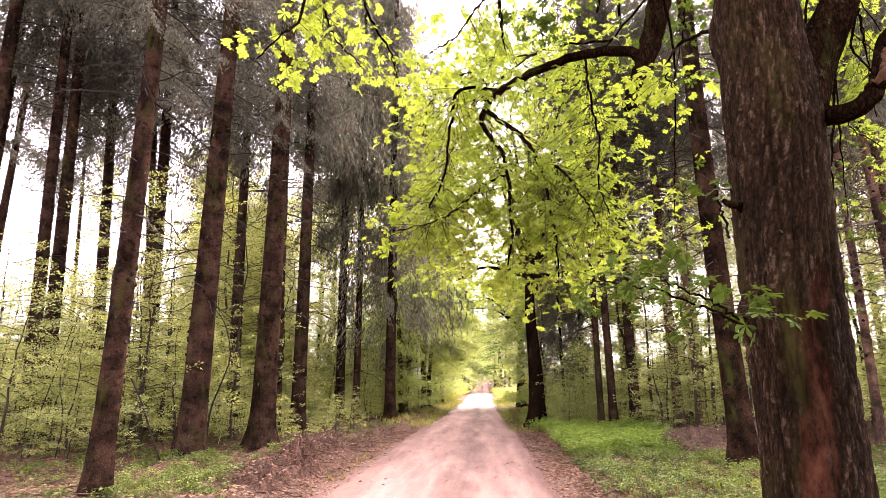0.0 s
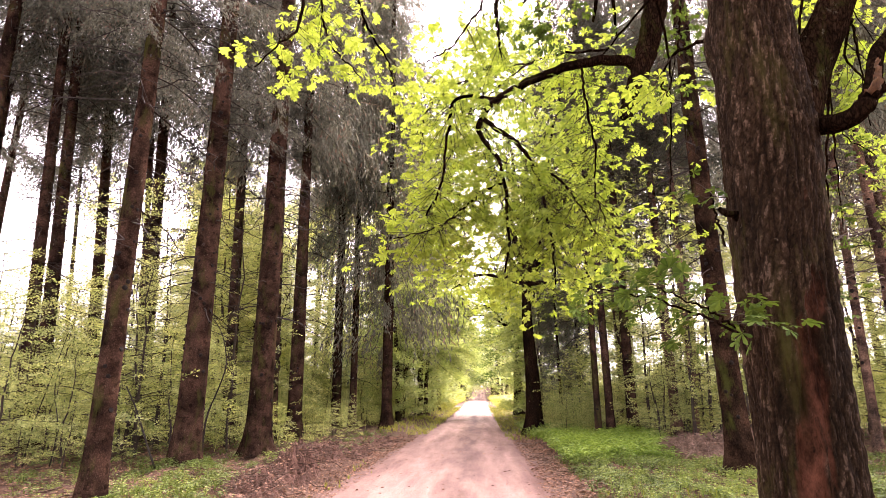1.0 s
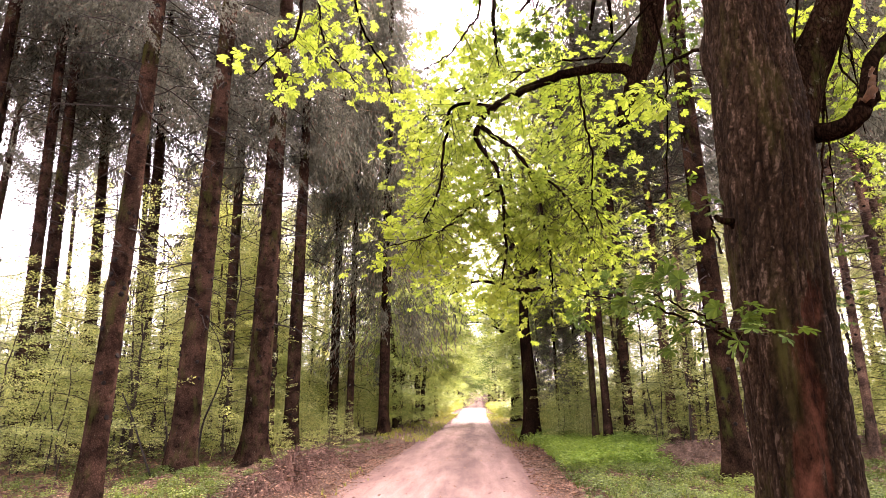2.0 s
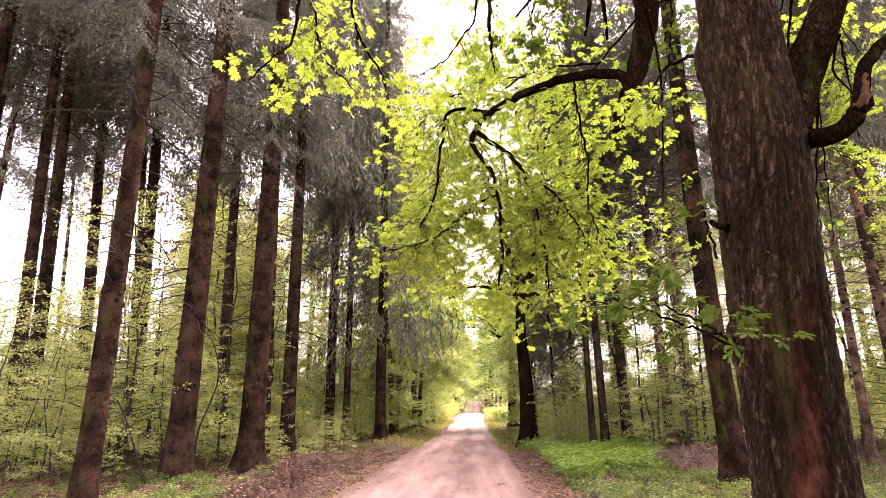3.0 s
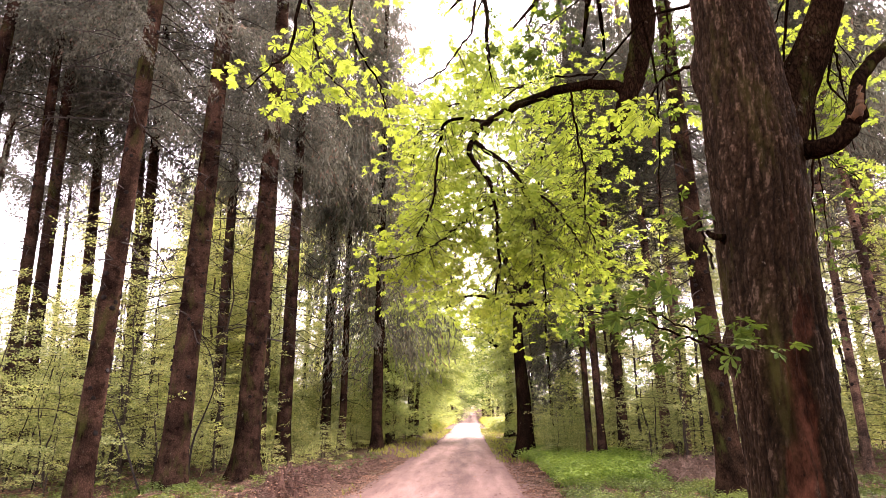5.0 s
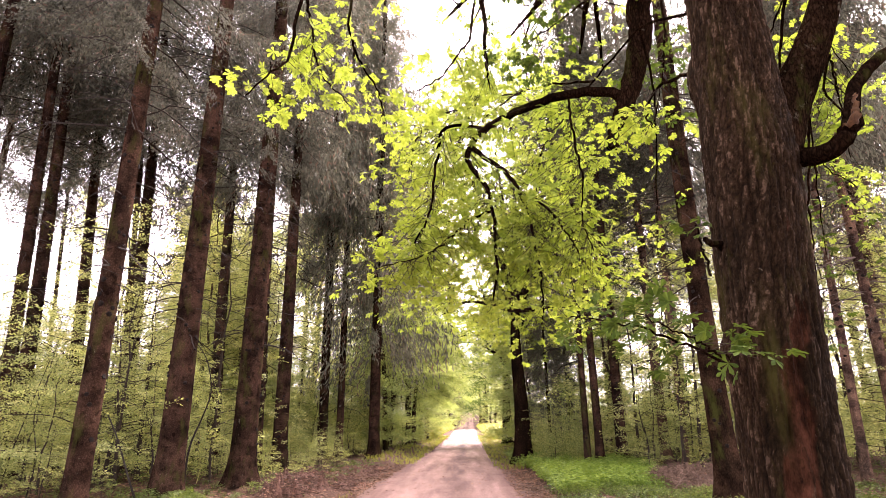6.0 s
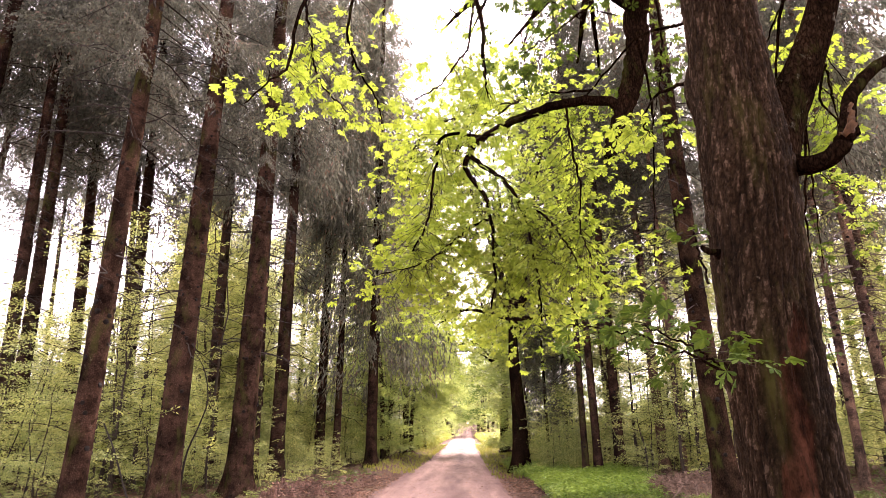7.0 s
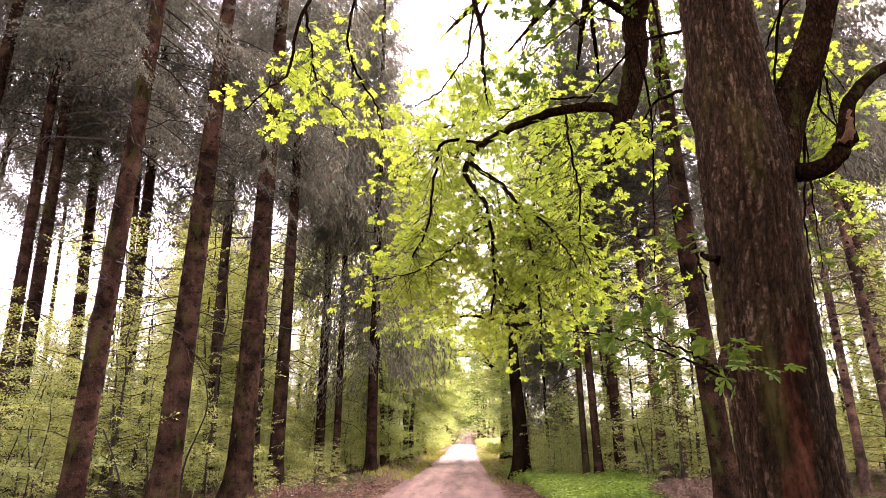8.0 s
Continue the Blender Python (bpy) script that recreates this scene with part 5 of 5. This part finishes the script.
strewn("leaf_litter", DRY, M_LITTER, x, y, 0.03, 0.075, "dry brown fallen leaves", "leaf litter", 0.35, 0.012)
x, y = both(field(4200, 1.6, 11, 50, 112), field(4200, -12, -2.8, 50, 112))
strewn("meadow_grass", HERBS, M_GRASS, x, y, 2.0, 4.0, "bright yellow-green growth in a sunny gap beside the track", "grass")


def thicket_form(seed, tall):
    """A thin upright shoot with tiers of leaf sprays."""
    r = np.random.default_rng(seed)
    vs, qs, n = [], [], 0
    top = np.array([r.normal(0, 0.12), r.normal(0, 0.12), tall])
    for w in (np.array([0.007, 0, 0]), np.array([0, 0.007, 0])):
        vs.append(np.array([-w, w, top + w * 0.3, top - w * 0.3]))
        qs.append(np.arange(4)[None] + n)
        n += 4
    for k in range(9):
        u = (k + 1) / 9
        a = k * 2.4 + r.normal(0, 0.4)
        v, q = SPRAYS[k % len(SPRAYS)]
        turn = frames(np.array([[math.cos(a), math.sin(a), r.uniform(-0.1, 0.4)]]), np.array([[0, 0, 1.0]]) + r.normal(0, 0.3, (1, 3)))[0]
        v = v @ turn.T * r.uniform(0.32, 0.5) * (1.15 - 0.4 * u) + top * u
        vs.append(v)
        qs.append(q + n)
        n += len(v)
    return np.vstack(vs), np.vstack(qs)


x, y = both(field(750, -26, -5.5, 17, 42, lambda x, y: x > -0.75 * y), field(800, 4.0, 22, 23.0, 38), field(260, -9.5, -4.4, 28, 46), field(120, 2.4, 4.5, 22, 27))
strewn("thicket", [thicket_form(60 + k, 0.7 + 0.3 * k) for k in range(5)], M_SAPLEAF, x, y, 0.8, 1.4, "low thicket of slender light-green beech shoots", "undergrowth")
g = Geo()
for k in range(520):
    x = rng.uniform(-10, -2.7) if k % 3 else rng.uniform(1.6, 7)
    y = rng.uniform(6.5, 20)
    a, length = rng.uniform(0, 6.28), rng.uniform(0.15, 0.9)
    d = np.array([math.cos(a), math.sin(a)])
    s = np.linspace(-0.5, 0.5, 4)[:, None] * length
    xy = np.array([x, y]) + d * s + rng.normal(0, 0.02, (4, 2))
    tube(g, np.column_stack([xy, height(xy[:, 0], xy[:, 1]) + 0.015 + rng.uniform(0, 0.05, 4)]), np.linspace(0.009, 0.004, 4) * rng.uniform(0.6, 1.6), 4)
tagged(part("fallen_twigs", g, M_ROOT), "thin dead twigs lying on the forest floor", "twigs", kind="stuff")

M_BRUSH = plain("brush_soil", (0.055, 0.032, 0.023), (0.23, 0.15, 0.11), 22, 0.95, 1.0, 0.05)
M_CUT = plain("cut_twigs", (0.06, 0.037, 0.028), (0.22, 0.145, 0.108), 30)
M_SOIL = plain("dark_soil", (0.036, 0.018, 0.013), (0.18, 0.10, 0.074), 22, 0.95, 1.0, 0.05)


def heap(name, cx, cy, lx, ly, tall, turn, seed, label, twigs, twig_label, brush=False):
    """A rough heap of earth with roots and sticks in it."""
    n, r = 84, np.random.default_rng(seed)
    u, v = np.meshgrid(np.linspace(-1, 1, n), np.linspace(-1, 1, n))
    c, s = math.cos(turn), math.sin(turn)
    x, y = cx + c * u * lx - s * v * ly, cy + s * u * lx + c * v * ly
    dome = np.clip(1 - (u**2 + v**2), 0, 1) ** 0.9
    bump = np.array([[noise.fractal(Vector((a * 8.0, b * 8.0, seed)), 1.0, 2.0, 5) for a, b in zip(ra, rb)] for ra, rb in zip(x, y)])
    fine = np.array([[noise.fractal(Vector((a * 26.0, b * 26.0, seed + 5)), 0.8, 2.0, 4) for a, b in zip(ra, rb)] for ra, rb in zip(x, y)])
    z = height(x, y) - 0.04 + dome * (tall * (0.85 + (0.45 if brush else 1.1) * bump) + 0.03 * fine)
    g = Geo()
    i, j = np.meshgrid(np.arange(n - 1), np.arange(n - 1), indexing="ij")
    g.add(np.stack([x, y, z], -1), np.stack([i * n + j, i * n + j + 1, (i + 1) * n + j + 1, (i + 1) * n + j], -1).reshape(-1, 4))
    ob = part(name, g, M_BRUSH if brush else M_SOIL, None, "", True)
    tagged(ob, label, "earth heap")
    t = Geo()
    for _ in range(twigs):
        k, m = r.integers(14, n - 14, 2)
        a, length = r.uniform(0, 6.28), r.uniform(0.15, 0.8)
        d = np.array([math.cos(a), math.sin(a), r.normal(0, 0.2)])
        p = np.array([x[k, m], y[k, m], z[k, m] + 0.01]) + d * np.linspace(-0.4, 0.6, 5)[:, None] * length + r.normal(0, 0.025, (5, 3))
        tube(t, p, np.linspace(1, 0.45, 5) * r.uniform(0.003, 0.011), 5)
    part("rootwork", t, M_CUT if brush else M_ROOT, ob, twig_label)["kind"] = "stuff"
    t, m = Geo(), 700
    k, q = r.integers(8, n - 8, m), r.integers(8, n - 8, m)
    a = r.uniform(0, 6.28, m)
    turns = frames(np.stack([np.cos(a), np.sin(a), 0 * a], -1), np.tile([0, 0, 1.0], (m, 1)) + r.normal(0, 0.5, (m, 3)))
    stamp(t, DRY[0][0], DRY[0][1], np.stack([x[k, q], y[k, q], z[k, q] + 0.012], -1), turns, r.uniform(0.03, 0.08, m))
    part("leaf_litter", t, M_LITTER, ob)["kind"] = "stuff"


for cx, cy, lx, ly, tall, turn, seed, roots in ((-3.5, 9.8, 0.5, 0.9, 0.27, 0.35, 1, 150), (-3.4, 11.6, 0.46, 1.1, 0.42, 0.12, 2, 150), (-3.4, 13.8, 0.4, 1.3, 0.25, -0.05, 6, 90), (-3.15, 16.0, 0.4, 1.9, 0.12, 0.0, 3, 45), (-3.1, 19.6, 0.45, 2.4, 0.12, 0.0, 7, 50)):
    heap("earth_bank", cx, cy, lx, ly, tall, turn, seed, "low broken earth ledge with exposed roots beside the track", roots, "tangled roots")
heap("earth_mound", 4.8, 14.6, 1.15, 0.8, 0.5, 0.2, 4, "heap of brown brushwood and soil on the forest floor", 330, "cut branches", True)
heap("earth_mound", 6.1, 15.4, 0.85, 0.7, 0.58, 0.5, 5, "heap of brown brushwood and soil on the forest floor", 260, "cut branches", True)


def bare_stem(name, points, thick, thin, label, category):
    g = Geo()
    tube(g, spline([(x, y, zat(x, y) + h) for x, y, h in points], 18), np.linspace(thick, thin, 18), 7, 0.04)
    return tagged(part(name, g, M_DEADTWIG, None, "", True), label, category)


bare_stem("leaning_stick", [(-6.62, 12.75, -0.03), (-6.98, 12.9, 0.55), (-7.36, 13.1, 1.2), (-7.78, 13.3, 1.8)], 0.022, 0.014, "thin dark dead stem leaning among the spruces", "stick")
bare_stem("bent_shoot", [(-6.35, 14.2, -0.05), (-6.32, 14.2, 0.9), (-6.08, 14.2, 1.7), (-5.97, 14.25, 2.3), (-6.17, 14.3, 2.95), (-6.57, 14.4, 3.45)], 0.026, 0.008, "slender bare shoot bent to one side", "sapling")
bare_stem("bent_shoot", [(-9.2, 13.2, -0.05), (-9.15, 13.2, 0.8), (-9.35, 13.2, 1.7), (-9.2, 13.25, 2.6)], 0.018, 0.006, "slender bare shoot bent to one side", "sapling")
bare_stem("bent_shoot", [(-10.1, 13.6, -0.05), (-10.0, 13.6, 0.9), (-9.8, 13.6, 1.8), (-9.55, 13.65, 2.9)], 0.02, 0.006, "slender bare shoot bent to one side", "sapling")
bare_stem("cut_branch", [(4.0, 13.4, 0.03), (4.3, 13.75, 0.17), (4.6, 14.1, 0.31), (4.95, 14.5, 0.47)], 0.014, 0.008, "pale cut branch on the brushwood heap", "branch").data.materials[0] = M_CUT
bare_stem("cut_branch", [(4.6, 13.3, 0.03), (4.72, 13.7, 0.17), (4.85, 14.1, 0.36)], 0.012, 0.007, "pale cut branch on the brushwood heap", "branch").data.materials[0] = M_CUT
